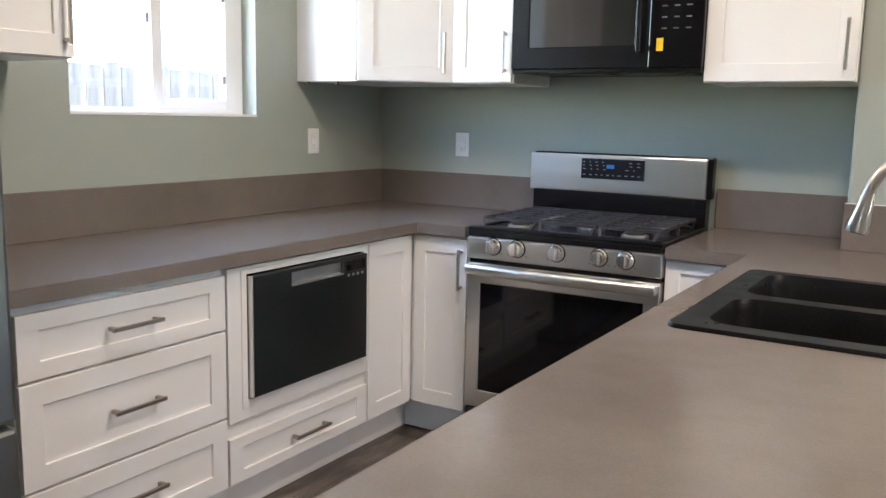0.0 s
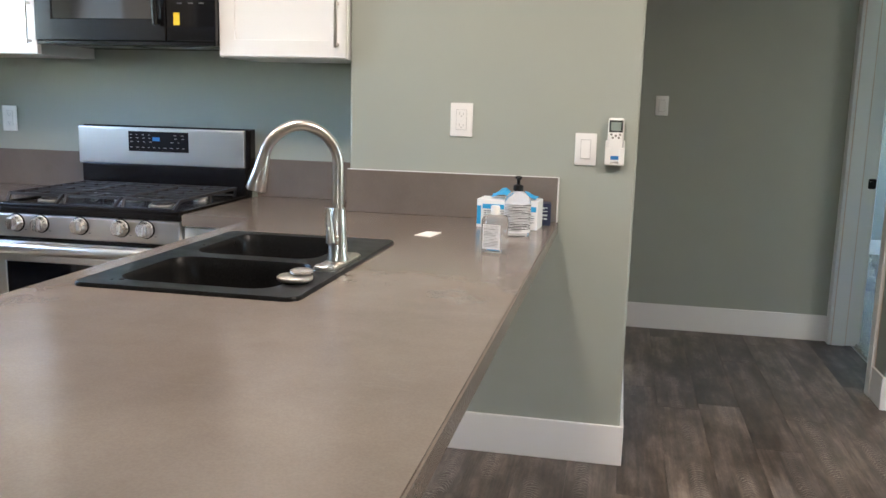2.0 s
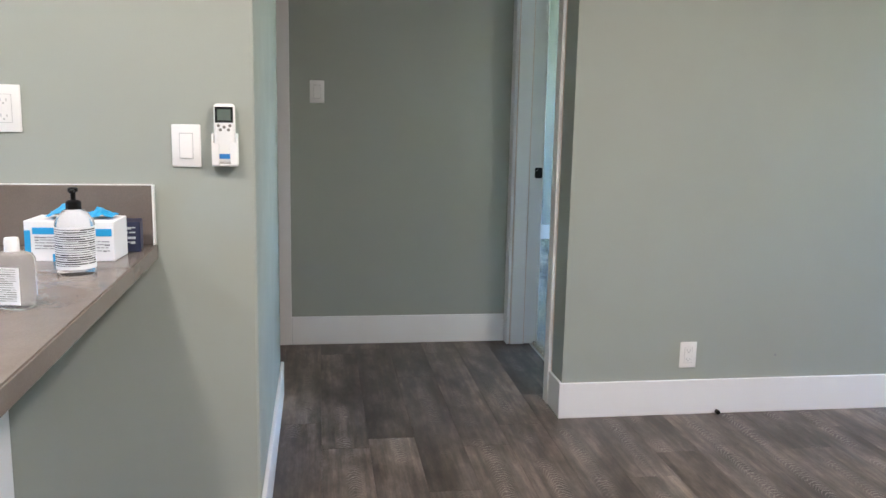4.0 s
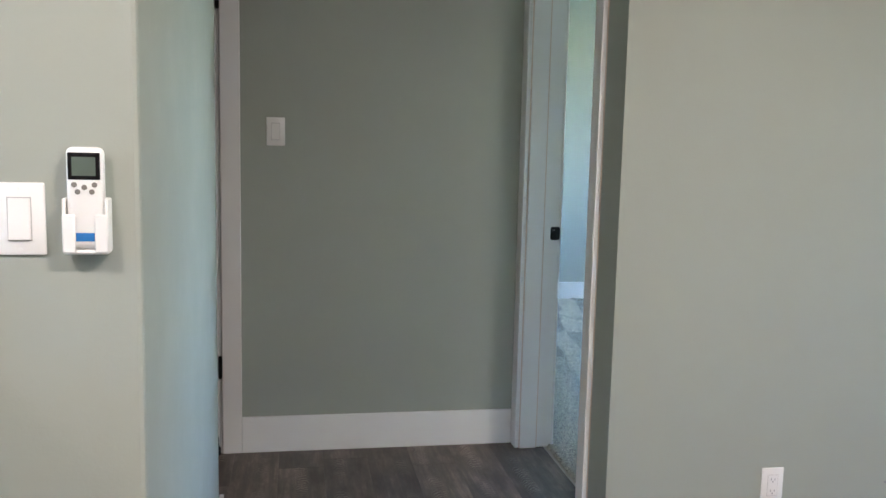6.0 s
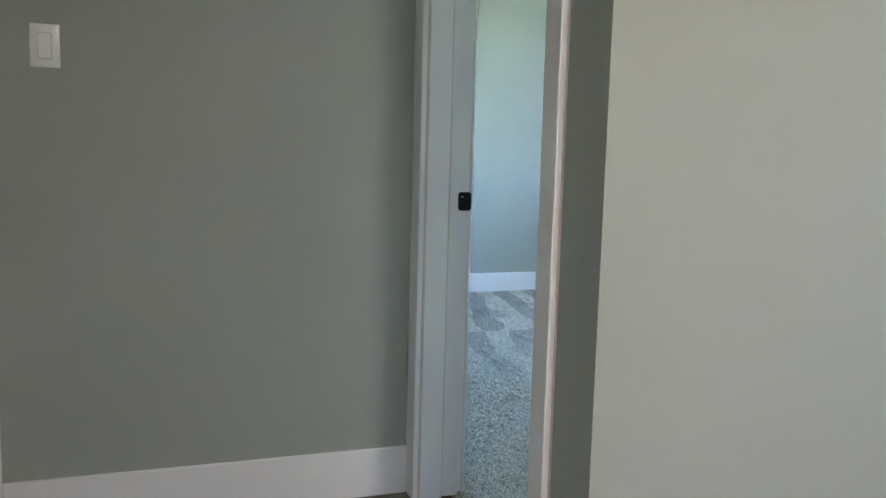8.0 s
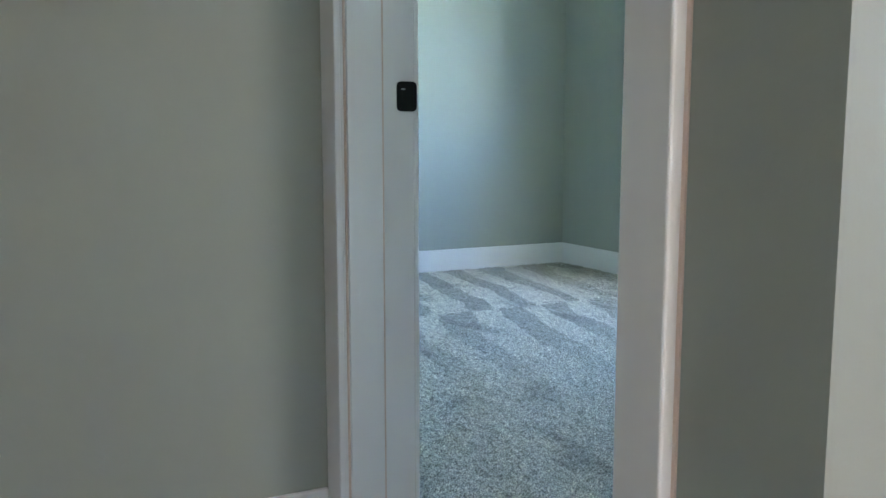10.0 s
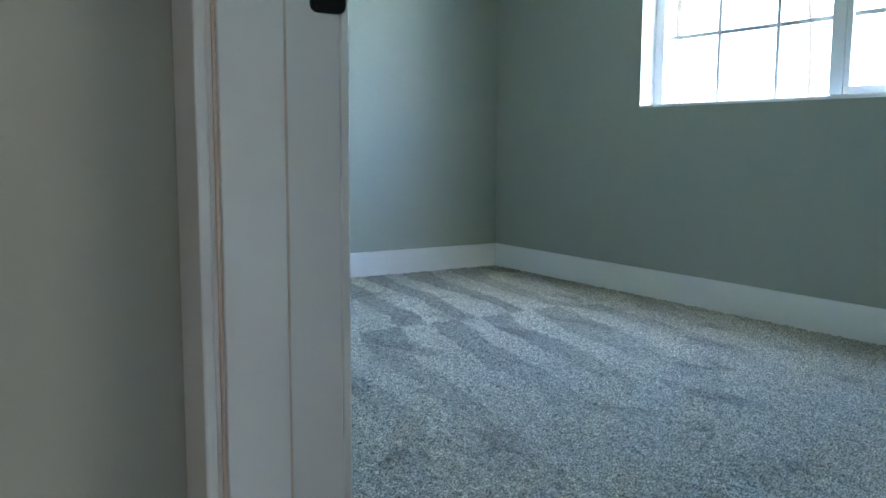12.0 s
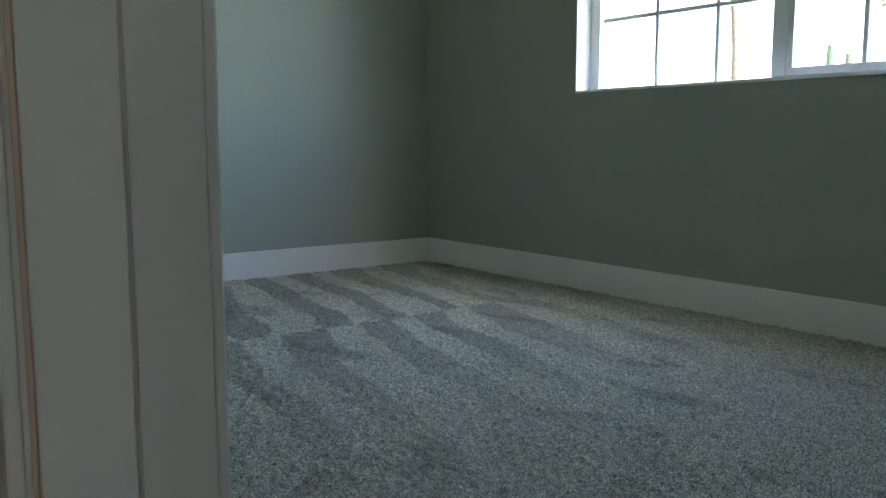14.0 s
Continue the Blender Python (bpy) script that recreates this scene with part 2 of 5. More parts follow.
def make_carpet():
    """Blue-grey cut pile with vacuum stripes: brushed pile reads light or dark."""
    m = material("grey_cut_pile_carpet", (0.2, 0.21, 0.21), 0.95)
    v = coords(m)
    fibre = noise_tex(m, v, 200, 4, 0.75)
    clump = noise_tex(m, v, 42, 3, 0.6)
    # vacuum strokes: two rows of tapered, ragged bands that run down the room and fade towards the door
    warp = node(m, "ShaderNodeTexNoise", Scale=5.0, Detail=5.0, Roughness=0.7)
    link(m, v, warp.inputs["Vector"])
    ragged = m.node_tree.nodes.new("ShaderNodeMix")
    ragged.data_type, ragged.blend_type = 'RGBA', 'LINEAR_LIGHT'
    ragged.inputs[0].default_value = 0.025
    link(m, v, ragged.inputs[6])
    link(m, warp.outputs["Color"], ragged.inputs[7])
    split = node(m, "ShaderNodeSeparateXYZ")
    link(m, ragged.outputs[2], split.inputs[0])
    row = math_node(m, 'FLOOR', math_node(m, 'DIVIDE', math_node(m, 'SUBTRACT', split.outputs["Y"], 6.57), 1.30))
    along = math_node(m, 'FRACT', math_node(m, 'DIVIDE', math_node(m, 'SUBTRACT', split.outputs["Y"], 6.57), 1.30))
    across = math_node(m, 'SUBTRACT', split.outputs["X"], math_node(m, 'MULTIPLY', split.outputs["Y"], 0.19))
    across = math_node(m, 'ADD', math_node(m, 'DIVIDE', across, 0.285), math_node(m, 'MULTIPLY', row, 0.43))
    across = math_node(m, 'ADD', across, math_node(m, 'MULTIPLY', noise_tex(m, coords(m, (1.6, 0.7, 1)), 1.0, 3), 1.3))
    # each dark stroke widens away from its foot
    edge = math_node(m, 'SUBTRACT', math_node(m, 'FRACT', across), math_node(m, 'MULTIPLY', along, 0.24))
    stripe = ramp(m, math_node(m, 'ADD', math_node(m, 'MULTIPLY', edge, 0.5), 0.5), ((0.49, (0.6, 0.6, 0.6)), (0.655, (0.66, 0.66, 0.66)), (0.675, (1.34, 1.34, 1.34)), (0.95, (1.15, 1.15, 1.15))))
    far = node(m, "ShaderNodeMapRange")
    far.inputs["From Min"].default_value, far.inputs["From Max"].default_value = 6.5, 7.9
    far.inputs["To Min"].default_value, far.inputs["To Max"].default_value = 0.12, 1.0
    link(m, split.outputs["Y"], far.inputs["Value"])
    side = node(m, "ShaderNodeMapRange")
    side.inputs["From Min"].default_value, side.inputs["From Max"].default_value = 4.3, 5.0
    side.inputs["To Min"].default_value, side.inputs["To Max"].default_value = 1.0, 0.35
    link(m, split.outputs["X"], side.inputs["Value"])
    patchy = ramp(m, noise_tex(m, v, 1.7, 3), ((0.3, (0.65, 0.65, 0.65)), (0.55, (1, 1, 1))))
    amount = math_node(m, 'MULTIPLY', far.outputs[0], side.outputs[0])
    stripe = blend(m, math_node(m, 'MULTIPLY', amount, patchy), (1, 1, 1, 1), stripe)
    foot_v = node(m, "ShaderNodeMapping")
    foot_v.inputs["Rotation"].default_value = (0, 0, radians(12))
    foot_v.inputs["Scale"].default_value = (5.2, 2.4, 1)
    link(m, ragged.outputs[2], foot_v.inputs["Vector"])
    scuff = ramp(m, noise_tex(m, foot_v.outputs[0], 1.0, 4, 0.6), ((0.36, (0.62, 0.62, 0.62)), (0.44, (1.0, 1.0, 1.0))))
    tone = ramp(m, fibre, ((0.37, (0.035, 0.035, 0.03)), (0.5, (0.36, 0.352, 0.288)), (0.62, (0.95, 0.93, 0.77))))
    tone = blend(m, 0.7, tone, ramp(m, clump, ((0.3, (0.75, 0.75, 0.75)), (0.7, (1.2, 1.2, 1.2)))), 'MULTIPLY')
    tone = blend(m, 1.0, tone, stripe, 'MULTIPLY')
    base(m, blend(m, 1.0, tone, scuff, 'MULTIPLY'))
    m.node_tree.nodes["Principled BSDF"].inputs["Sheen Weight"].default_value = 0.25
    bump(m, fibre, 0.9, 0.008)
    return m


CARPET = make_carpet()


def make_clear(name, colour, rough=0.0, ior=1.45):
    m = material(name, colour, rough)
    m.node_tree.nodes["Principled BSDF"].inputs["Transmission Weight"].default_value = 1.0
    m.node_tree.nodes["Principled BSDF"].inputs["IOR"].default_value = ior
    return m




def make_pane():
    """Thin flat window glass: clear, with a weak gloss."""
    m = material("window_glass", (0.97, 0.99, 0.98), 0.0)
    tree = m.node_tree
    clear = node(m, "ShaderNodeBsdfTransparent")
    clear.inputs["Color"].default_value = (0.97, 0.99, 0.98, 1)
    gloss = node(m, "ShaderNodeBsdfGlossy")
    gloss.inputs["Roughness"].default_value = 0.02
    mix = node(m, "ShaderNodeMixShader")
    mix.inputs[0].default_value = 0.03
    tree.links.new(clear.outputs[0], mix.inputs[1])
    tree.links.new(gloss.outputs[0], mix.inputs[2])
    tree.links.new(mix.outputs[0], tree.nodes["Material Output"].inputs["Surface"])
    tree.nodes.remove(tree.nodes["Principled BSDF"])
    return m


GLASS = make_pane()
CLEAR = make_clear("clear_plastic", (0.95, 0.97, 0.98), 0.06, 1.2)
CLEAR.node_tree.nodes["Principled BSDF"].inputs["Transmission Weight"].default_value = 0.86
SHEER = make_clear("sheer_label", (0.93, 0.94, 0.95), 0.5, 1.1)
SHEER.node_tree.nodes["Principled BSDF"].inputs["Transmission Weight"].default_value = 0.15


def make_bark(name, a, b, scale):
    m = material(name, a, 0.9)
    n = noise_tex(m, coords(m, scale), 1.0, 4)
    base(m, ramp(m, n, ((0.3, a), (0.7, b))))
    bump(m, n, 0.6, 0.03)
    return m


BARK = make_bark("palm_bark", (0.028, 0.021, 0.016), (0.075, 0.056, 0.042), (3, 3, 9))
FENCEWOOD = make_bark("weathered_fence_wood", (0.06, 0.055, 0.05), (0.13, 0.12, 0.108), (14, 14, 1.5))


def make_ground():
    """Unseen ground: tan, greener on the east side, chosen to tint the light it bounces indoors."""
    m = material("bounce_ground", (0.28, 0.25, 0.19), 0.9)
    v = coords(m)
    n = noise_tex(m, v, 2.0, 4)
    near_tone = ramp(m, n, ((0.3, (0.22, 0.19, 0.14)), (0.7, (0.36, 0.31, 0.24))))
    east_tone = ramp(m, n, ((0.3, (0.12, 0.13, 0.075)), (0.7, (0.19, 0.195, 0.12))))
    split = node(m, "ShaderNodeSeparateXYZ")
    link(m, v, split.inputs[0])
    edge = node(m, "ShaderNodeMapRange")
    edge.inputs["From Min"].default_value, edge.inputs["From Max"].default_value = 5.0, 6.5
    link(m, split.outputs["X"], edge.inputs["Value"])
    base(m, blend(m, edge.outputs[0], near_tone, east_tone))
    bump(m, n, 0.6, 0.03)
    return m


GROUND = make_ground()


def make_leaf(name, a, b):
    m = material(name, a, 0.6)
    g = node(m, "ShaderNodeNewGeometry")
    base(m, ramp(m, g.outputs["Random Per Island"], ((0.0, a), (0.8, scaled(a, 1.5)), (1.0, b))))
    return m


PALMLEAF = make_leaf("palm_leaf", (0.07, 0.085, 0.025), (0.16, 0.14, 0.05))
TREELEAF = make_leaf("broad_leaf", (0.10, 0.13, 0.026), (0.29, 0.24, 0.05))
CYPRESS = make_leaf("cypress_green", (0.055, 0.075, 0.05), (0.09, 0.105, 0.075))

# ---- mesh helpers ----


def bx(bm, x0, x1, y0, y1, z0, z1, bev=0.0, seg=2, only=None):
    """A box; its edges, or those that run along the axis named, are rounded."""
    vs = [bm.verts.new((x, y, z)) for x in (x0, x1) for y in (y0, y1) for z in (z0, z1)]
    faces = ((0, 1, 3, 2), (4, 6, 7, 5), (0, 4, 5, 1), (2, 3, 7, 6), (0, 2, 6, 4), (1, 5, 7, 3))
    fs = [bm.faces.new([vs[i] for i in f]) for f in faces]
    bmesh.ops.recalc_face_normals(bm, faces=fs)
    if bev > 0:
        es = list({e for f in fs for e in f.edges})
        if only:
            k = "xyz".index(only)
            es = [e for e in es if abs(e.verts[0].co[k] - e.verts[1].co[k]) > 1e-6]
        bmesh.ops.bevel(bm, geom=es, offset=bev, segments=seg, affect='EDGES', profile=0.5)


def lathe(bm, profile, seg=24, centre=(0, 0, 0), axis='z'):
    """A turned body from pairs of radius and height; the ends are closed."""
    rings = []
    for r, h in profile:
        ring = []
        for i in range(seg):
            a = 2 * math.pi * i / seg
            p = (r * math.cos(a), r * math.sin(a), h)
            if axis == 'y':
                p = (p[0], h, p[1])
            elif axis == 'x':
                p = (h, p[0], p[1])
            ring.append(bm.verts.new((p[0] + centre[0], p[1] + centre[1], p[2] + centre[2])))
        rings.append(ring)
    fs = []
    for a, b in zip(rings, rings[1:]):
        for i in range(seg):
            j = (i + 1) % seg
            fs.append(bm.faces.new((a[i], a[j], b[j], b[i])))
    fs.append(bm.faces.new(rings[0][::-1]))
    fs.append(bm.faces.new(rings[-1]))
    bmesh.ops.recalc_face_normals(bm, faces=fs)


def tube(bm, points, radius, seg=12):
    """A round bar along points; radius may be one number or one for each point."""
    pts = [Vector(p) for p in points]
    radii = radius if isinstance(radius, (list, tuple)) else [radius] * len(pts)
    rings, side = [], None
    for i, p in enumerate(pts):
        d = (pts[min(i + 1, len(pts) - 1)] - pts[max(i - 1, 0)]).normalized()
        if side is None:
            side = d.cross(Vector((0, 0, 1)) if abs(d.z) < 0.9 else Vector((0, 1, 0))).normalized()
        side = (side - d * side.dot(d)).normalized()
        up = d.cross(side)
        rings.append([bm.verts.new(p + radii[i] * (math.cos(2 * math.pi * k / seg) * side + math.sin(2 * math.pi * k / seg) * up)) for k in range(seg)])
    fs = []
    for a, b in zip(rings, rings[1:]):
        for k in range(seg):
            j = (k + 1) % seg
            fs.append(bm.faces.new((a[k], a[j], b[j], b[k])))
    fs.append(bm.faces.new(rings[0][::-1]))
    fs.append(bm.faces.new(rings[-1]))
    bmesh.ops.recalc_face_normals(bm, faces=fs)


def beam(bm, a, b, half):
    """A square bar from a to b."""
    a, b = Vector(a), Vector(b)
    d = (b - a).normalized()
    side = d.cross(Vector((0, 0, 1)) if abs(d.z) < 0.9 else Vector((1, 0, 0))).normalized()
    up = d.cross(side)
    ends = [[bm.verts.new(p + half * (i * side + j * up)) for i, j in ((-1, -1), (1, -1), (1, 1), (-1, 1))] for p in (a - d * half * 0.9, b + d * half * 0.9)]
    fs = [bm.faces.new((ends[0][k], ends[0][(k + 1) % 4], ends[1][(k + 1) % 4], ends[1][k])) for k in range(4)]
    fs += [bm.faces.new(ends[0][::-1]), bm.faces.new(ends[1])]
    bmesh.ops.recalc_face_normals(bm, faces=fs)


def slab(bm, xs, ys, keep, z0, z1, bev=0.0):
    """A flat slab made of the grid cells for which keep(x, y) holds, with eased top edges."""
    grid = {}

    def vert(i, j):
        if (i, j) not in grid:
            grid[i, j] = bm.verts.new((xs[i], ys[j], z1))
        return grid[i, j]
    fs = []
    for i in range(len(xs) - 1):
        for j in range(len(ys) - 1):
            if keep((xs[i] + xs[i + 1]) / 2, (ys[j] + ys[j + 1]) / 2):
                fs.append(bm.faces.new((vert(i, j), vert(i + 1, j), vert(i + 1, j + 1), vert(i, j + 1))))
    made = bmesh.ops.extrude_face_region(bm, geom=fs)
    low = [v for v in made["geom"] if isinstance(v, bmesh.types.BMVert)]
    for v in low:
        v.co.z = z0
    bmesh.ops.recalc_face_normals(bm, faces=bm.faces[:])
    if bev:
        top = [e for e in bm.edges if all(abs(v.co.z - z1) < 1e-6 for v in e.verts) and len(e.link_faces) == 2
               and e.link_faces[0].normal.dot(e.link_faces[1].normal) < 0.5]
        bmesh.ops.bevel(bm, geom=top, offset=bev, segments=2, affect='EDGES')


def rounded_loop(x0, x1, y0, y1, r, z, n=5):
    pts = []
    for cx, cy, a0 in ((x1 - r, y1 - r, 0), (x0 + r, y1 - r, 90), (x0 + r, y0 + r, 180), (x1 - r, y0 + r, 270)):
        for k in range(n + 1):
            a = radians(a0 + 90 * k / n)
            pts.append((cx + r * math.cos(a), cy + r * math.sin(a), z))
    return pts


def mesh_object(name, bm, mat, smooth=False):
    me = bpy.data.meshes.new(name)
    bm.to_mesh(me)
    bm.free()
    for m in mat if isinstance(mat, (list, tuple)) else (mat,):
        me.materials.append(m)
    if smooth:
        me.polygons.foreach_set("use_smooth", [True] * len(me.polygons))
        me.set_sharp_from_angle(angle=radians(40))
    return new(name, me)


def part(name, bm, mat, parent, label="", smooth=False):
    ob = mesh_object(name, bm, mat, smooth)
    ob.parent = parent
    if label:
        ob["label"] = label
    return ob


def thing(name, label, category, at=None, group="", kind=""):
    ob = tagged(new(name), label, category, group, kind)
    ob.empty_display_size = 0.05
    if at is not None:
        ob.matrix_basis = at
    return ob


def structure(name, label, boxes, mat, bev=0.0, only=None):
    bm = bmesh.new()
    for b in boxes:
        bx(bm, *b, bev=bev, only=only)
    return tagged(mesh_object(name, bm, mat), label, name.split("_")[0], kind="structure")


def one_box(name, parent, mat, b, bev=0.0, label="", seg=2):
    bm = bmesh.new()
    bx(bm, *b, bev=bev, seg=seg)
    return part(name, bm, mat, parent, label)

# ---- shell of the place ----


TOP = 2.74
XW, YN, XJ0, XJ1, YJ = -2.155, 3.99, 0.053, 1.118, 3.655
YH, XD0, XD1, YR = 5.780, 2.298, 2.468, 4.595
XFAR = 2.318               # hall face of the wall beyond the doorway
XE, YB = 5.214, 9.173

structure("wall_west", "sage green painted kitchen wall with a window opening", [
    (XW - 0.15, XW, -3.4, 2.230, -0.3, TOP), (XW - 0.15, XW, 3.100, 4.14, -0.3, TOP),
    (XW - 0.15, XW, 2.230, 3.100, -0.3, 1.325), (XW - 0.15, XW, 2.230, 3.100, 2.30, TOP)], WALL)
structure("wall_north", "sage green painted wall behind the range", [(XW, XJ0 + 0.02, YN, YN + 0.15, -0.3, TOP)], WALL)
structure("wall_pantry", "sage green wall block with rounded corners", [(XJ0, XJ1, YJ, 4.97, 0.0, TOP)], WALL, 0.009, 'z')
structure("wall_side_hall", "sage green wall of the side hall", [(-1.1, XJ0 + 0.02, 4.85, 4.97, 0, TOP), (-1.22, -1.1, 4.85, 5.9, 0, TOP)], WALL)
structure("wall_hall", "dark sage green wall at the end of the hall", [
    (-1.1, 0.225, YH, YH + 0.12, 0, TOP), (0.225, 1.075, YH, YH + 0.12, 2.05, TOP), (1.075, XFAR, YH, YH + 0.12, 0, TOP)], WALL)
structure("wall_bedroom_west", "sage green wall with the bedroom doorway", [
    (XD0, XD1, 4.715, 4.820, 0, TOP), (XD0, XD1, 4.820, 5.724, 2.06, TOP), (XFAR, XD1, 5.724, 9.32, 0, TOP)], WALL)
structure("wall_living", "sage green living room wall with an outside corner", [(XD0, 6.35, YR, 4.715, 0, TOP)], WALL)
structure("wall_bedroom_north", "sage green bedroom wall", [(XD1, XE + 0.15, YB, YB + 0.14, -0.3, TOP)], WALL)
structure("wall_bedroom_east", "sage green bedroom wall with a grid window", [
    (XE, XE + 0.15, 4.715, 5.93, -0.3, TOP), (XE, XE + 0.15, 7.963, YB, -0.3, TOP),
    (XE, XE + 0.15, 5.93, 7.963, -0.3, 0.963), (XE, XE + 0.15, 5.93, 7.963, 2.30, TOP)], WALL)
# the opening in this unseen wall is added to light the hall
structure("wall_south", "unseen sage green living room wall with an opening for daylight", [
    (XW, 0.9, -3.4, -3.28, -0.3, TOP), (1.32, 6.2, -3.4, -3.28, -0.3, TOP), (0.9, 1.32, -3.4, -3.28, 2.1, TOP), (0.9, 1.32, -3.4, -3.28, -0.3, 0.7)], WALL)
# added out of view, closes off the space behind the shut door
structure("wall_closet", "unseen plain wall closing the space behind the hall door", [(0.1, 1.2, YH + 0.14, YH + 0.2, 0, TOP)], WALL)
structure("wall_east", "unseen sage green living room wall with an opening for daylight", [
    (6.2, 6.35, -3.4, 3.2, -0.3, TOP), (6.2, 6.35, 4.2, YR, -0.3, TOP), (6.2, 6.35, 3.2, 4.2, -0.3, 0.9), (6.2, 6.35, 3.2, 4.2, 2.1, TOP)], WALL)
structure("ceiling", "white painted ceiling", [
    (XW - 0.15, 6.35, -3.4, 4.715, TOP, TOP + 0.1), (-1.22, XD0, 4.715, YH + 0.12, TOP, TOP + 0.1), (XD0, XE + 0.15, 4.715, 9.32, TOP, TOP + 0.1)], CEILING)
floor = structure("floor", "grey-brown oak vinyl plank floor", [(XW, 6.2, -3.28, 4.97, -0.1, -0.006), (-1.1, 2.44, 4.97, 5.8, -0.1, -0.006)], PLANK)


def make_carpet_sheet():
    x0, x1, y0, y1, step = 2.452, XE, 4.715, YB, 0.009
    nx, ny = int((x1 - x0) / step), int((y1 - y0) / step)
    rng = np.random.default_rng(5)
    xs, ys = np.linspace(x0, x1, nx + 1), np.linspace(y0, y1, ny + 1)
    gx, gy = np.meshgrid(xs, ys)
    gx = gx + rng.uniform(-0.003, 0.003, gx.shape)
    gy = gy + rng.uniform(-0.003, 0.003, gy.shape)
    gx[:, 0], gx[:, -1] = x0, x1
    gz = 0.012 + rng.uniform(-0.006, 0.006, gx.shape)
    gz[:, 0] = -0.004
    k = np.arange((nx + 1) * (ny + 1)).reshape(ny + 1, nx + 1)
    quads = np.stack((k[:-1, :-1], k[:-1, 1:], k[1:, 1:], k[1:, :-1]), -1).reshape(-1, 4)
    me = bpy.data.meshes.new("carpet")
    me.from_pydata(np.stack((gx, gy, gz), -1).reshape(-1, 3).tolist(), [], quads.tolist())
    me.materials.append(CARPET)
    me.polygons.foreach_set("use_smooth", [True] * len(me.polygons))
    return tagged(new("floor_bedroom", me), "blue-grey cut pile carpet with vacuum stripes", "carpet", kind="structure")


make_carpet_sheet()
structure("slab", "concrete slab under the bedroom", [(2.45, XE, 4.715, YB, -0.1, -0.02)], CEILING)


def baseboard(run, h=0.154, t=0.014):
    """White board along a wall from one end to the other; the side it stands out to is given by the sign of t."""
    (xa, ya), (xb, yb) = run
    if abs(xa - xb) > abs(ya - yb):
        b = (xa, xb, min(ya, ya + t), max(ya, ya + t), 0.0, h)
    else:
        b = (min(xa, xa + t), max(xa, xa + t), ya, yb, 0.0, h)
    bm = bmesh.new()
    bx(bm, *b, bev=0.003)
    return tagged(mesh_object("baseboard", bm, TRIM), "white painted wooden baseboard", "baseboard", kind="structure")


baseboard(((0.454, YJ), (XJ1 + 0.014, YJ)), t=-0.014)
baseboard(((XJ1, YJ), (XJ1, 4.984)))
baseboard(((1.144, YH), (2.304, YH)), t=-0.014)
baseboard(((XD0, YR), (XD0, 4.757)), t=-0.012)
baseboard(((XD0 - 0.014, YR), (6.2, YR)), t=-0.014)
baseboard(((XD1, YB), (XE, YB)), t=-0.014)
baseboard(((XE, 4.715), (XE, YB - 0.014)), t=-0.014)
baseboard(((XW, -3.28), (6.2, -3.28)))
baseboard(((6.2, -3.28), (6.2, YR)), t=-0.014)

# ---- doors ----


def bedroom_doorway():
    d = thing("door_1", "white painted bedroom door frame with black strike plate", "door frame", kind="structure")
    one_box("casing", d, TRIM, (XFAR - 0.013, XFAR, 5.699, YH - 0.002, 0, 2.14), 0.003)
    one_box("casing", d, TRIM, (XD0 - 0.017, XD0, 4.757, 4.826, 0, 2.14), 0.003)
    # warm lamplight on the casing's side is painted in as this pinkish line
    one_box("edge_line", d, BROWN_LINE, (XD0 - 0.003, XD0 - 0.0005, 4.752, 4.757, 0.154, 2.14), 0, "brownish tinted line along the frame")
    # thin brownish lines along both edges of the far stop
    one_box("edge_line", d, BROWN_LINE, (2.3982, 2.4038, 5.6992, 5.7028, 0, 2.04), 0.0015, "brownish tinted line along the frame")
    one_box("edge_line", d, BROWN_LINE, (2.3222, 2.3268, 5.6955, 5.6998, 0, 2.04), 0.0015, "brownish tinted line along the frame")
    one_box("casing", d, TRIM, (XD0 - 0.017, XD0, 4.826, 5.699, 2.055, 2.14), 0.003)
    for y0, y1 in ((5.704, 5.79), (4.745, 4.826)):
        one_box("casing", d, TRIM, (XD1, XD1 + 0.012, y0, y1, 0, 2.14), 0.003)
    one_box("jamb", d, TRIM, (XFAR, XD1, 5.703, 5.724, 0, 2.06), 0.002)
    one_box("jamb", d, TRIM, (XD0, XD1, 4.820, 4.833, 0, 2.06), 0.002)
    one_box("head_jamb", d, TRIM, (XD0, XD1, 4.833, 5.703, 2.04, 2.06))
    one_box("door_stop", d, TRIM, (2.327, 2.398, 5.692, 5.703, 0, 2.04), 0.002)
    one_box("door_stop", d, TRIM, (2.327, 2.398, 4.833, 4.842, 0, 2.04), 0.002)
    bm = bmesh.new()
    bx(bm, 2.432, 2.4735, 5.6995, 5.703, 0.914, 0.971, 0.009, 4, 'y')
    strike = part("strike_plate", bm, MATTBLACK, d, "black metal strike plate with rounded corners")
    one_box("latch_hole", strike, MATTBLACK, (2.443, 2.457, 5.6988, 5.6998, 0.931, 0.953))
    # bright bar puts the plate's thin highlight into the colour
    one_box("painted_glint", strike, STEEL, (2.440, 2.449, 5.6984, 5.6996, 0.9555, 0.957), 0.0003, "bright bar standing in for a glint on the plate")
    for z in (0.9205, 0.9645):
        bm = bmesh.new()
        lathe(bm, ((0.0032, 5.6980), (0.0028, 5.6996)), 12, (2.441, 0, z), 'y')
        part("screw", bm, MATTBLACK, strike)


bedroom_doorway()


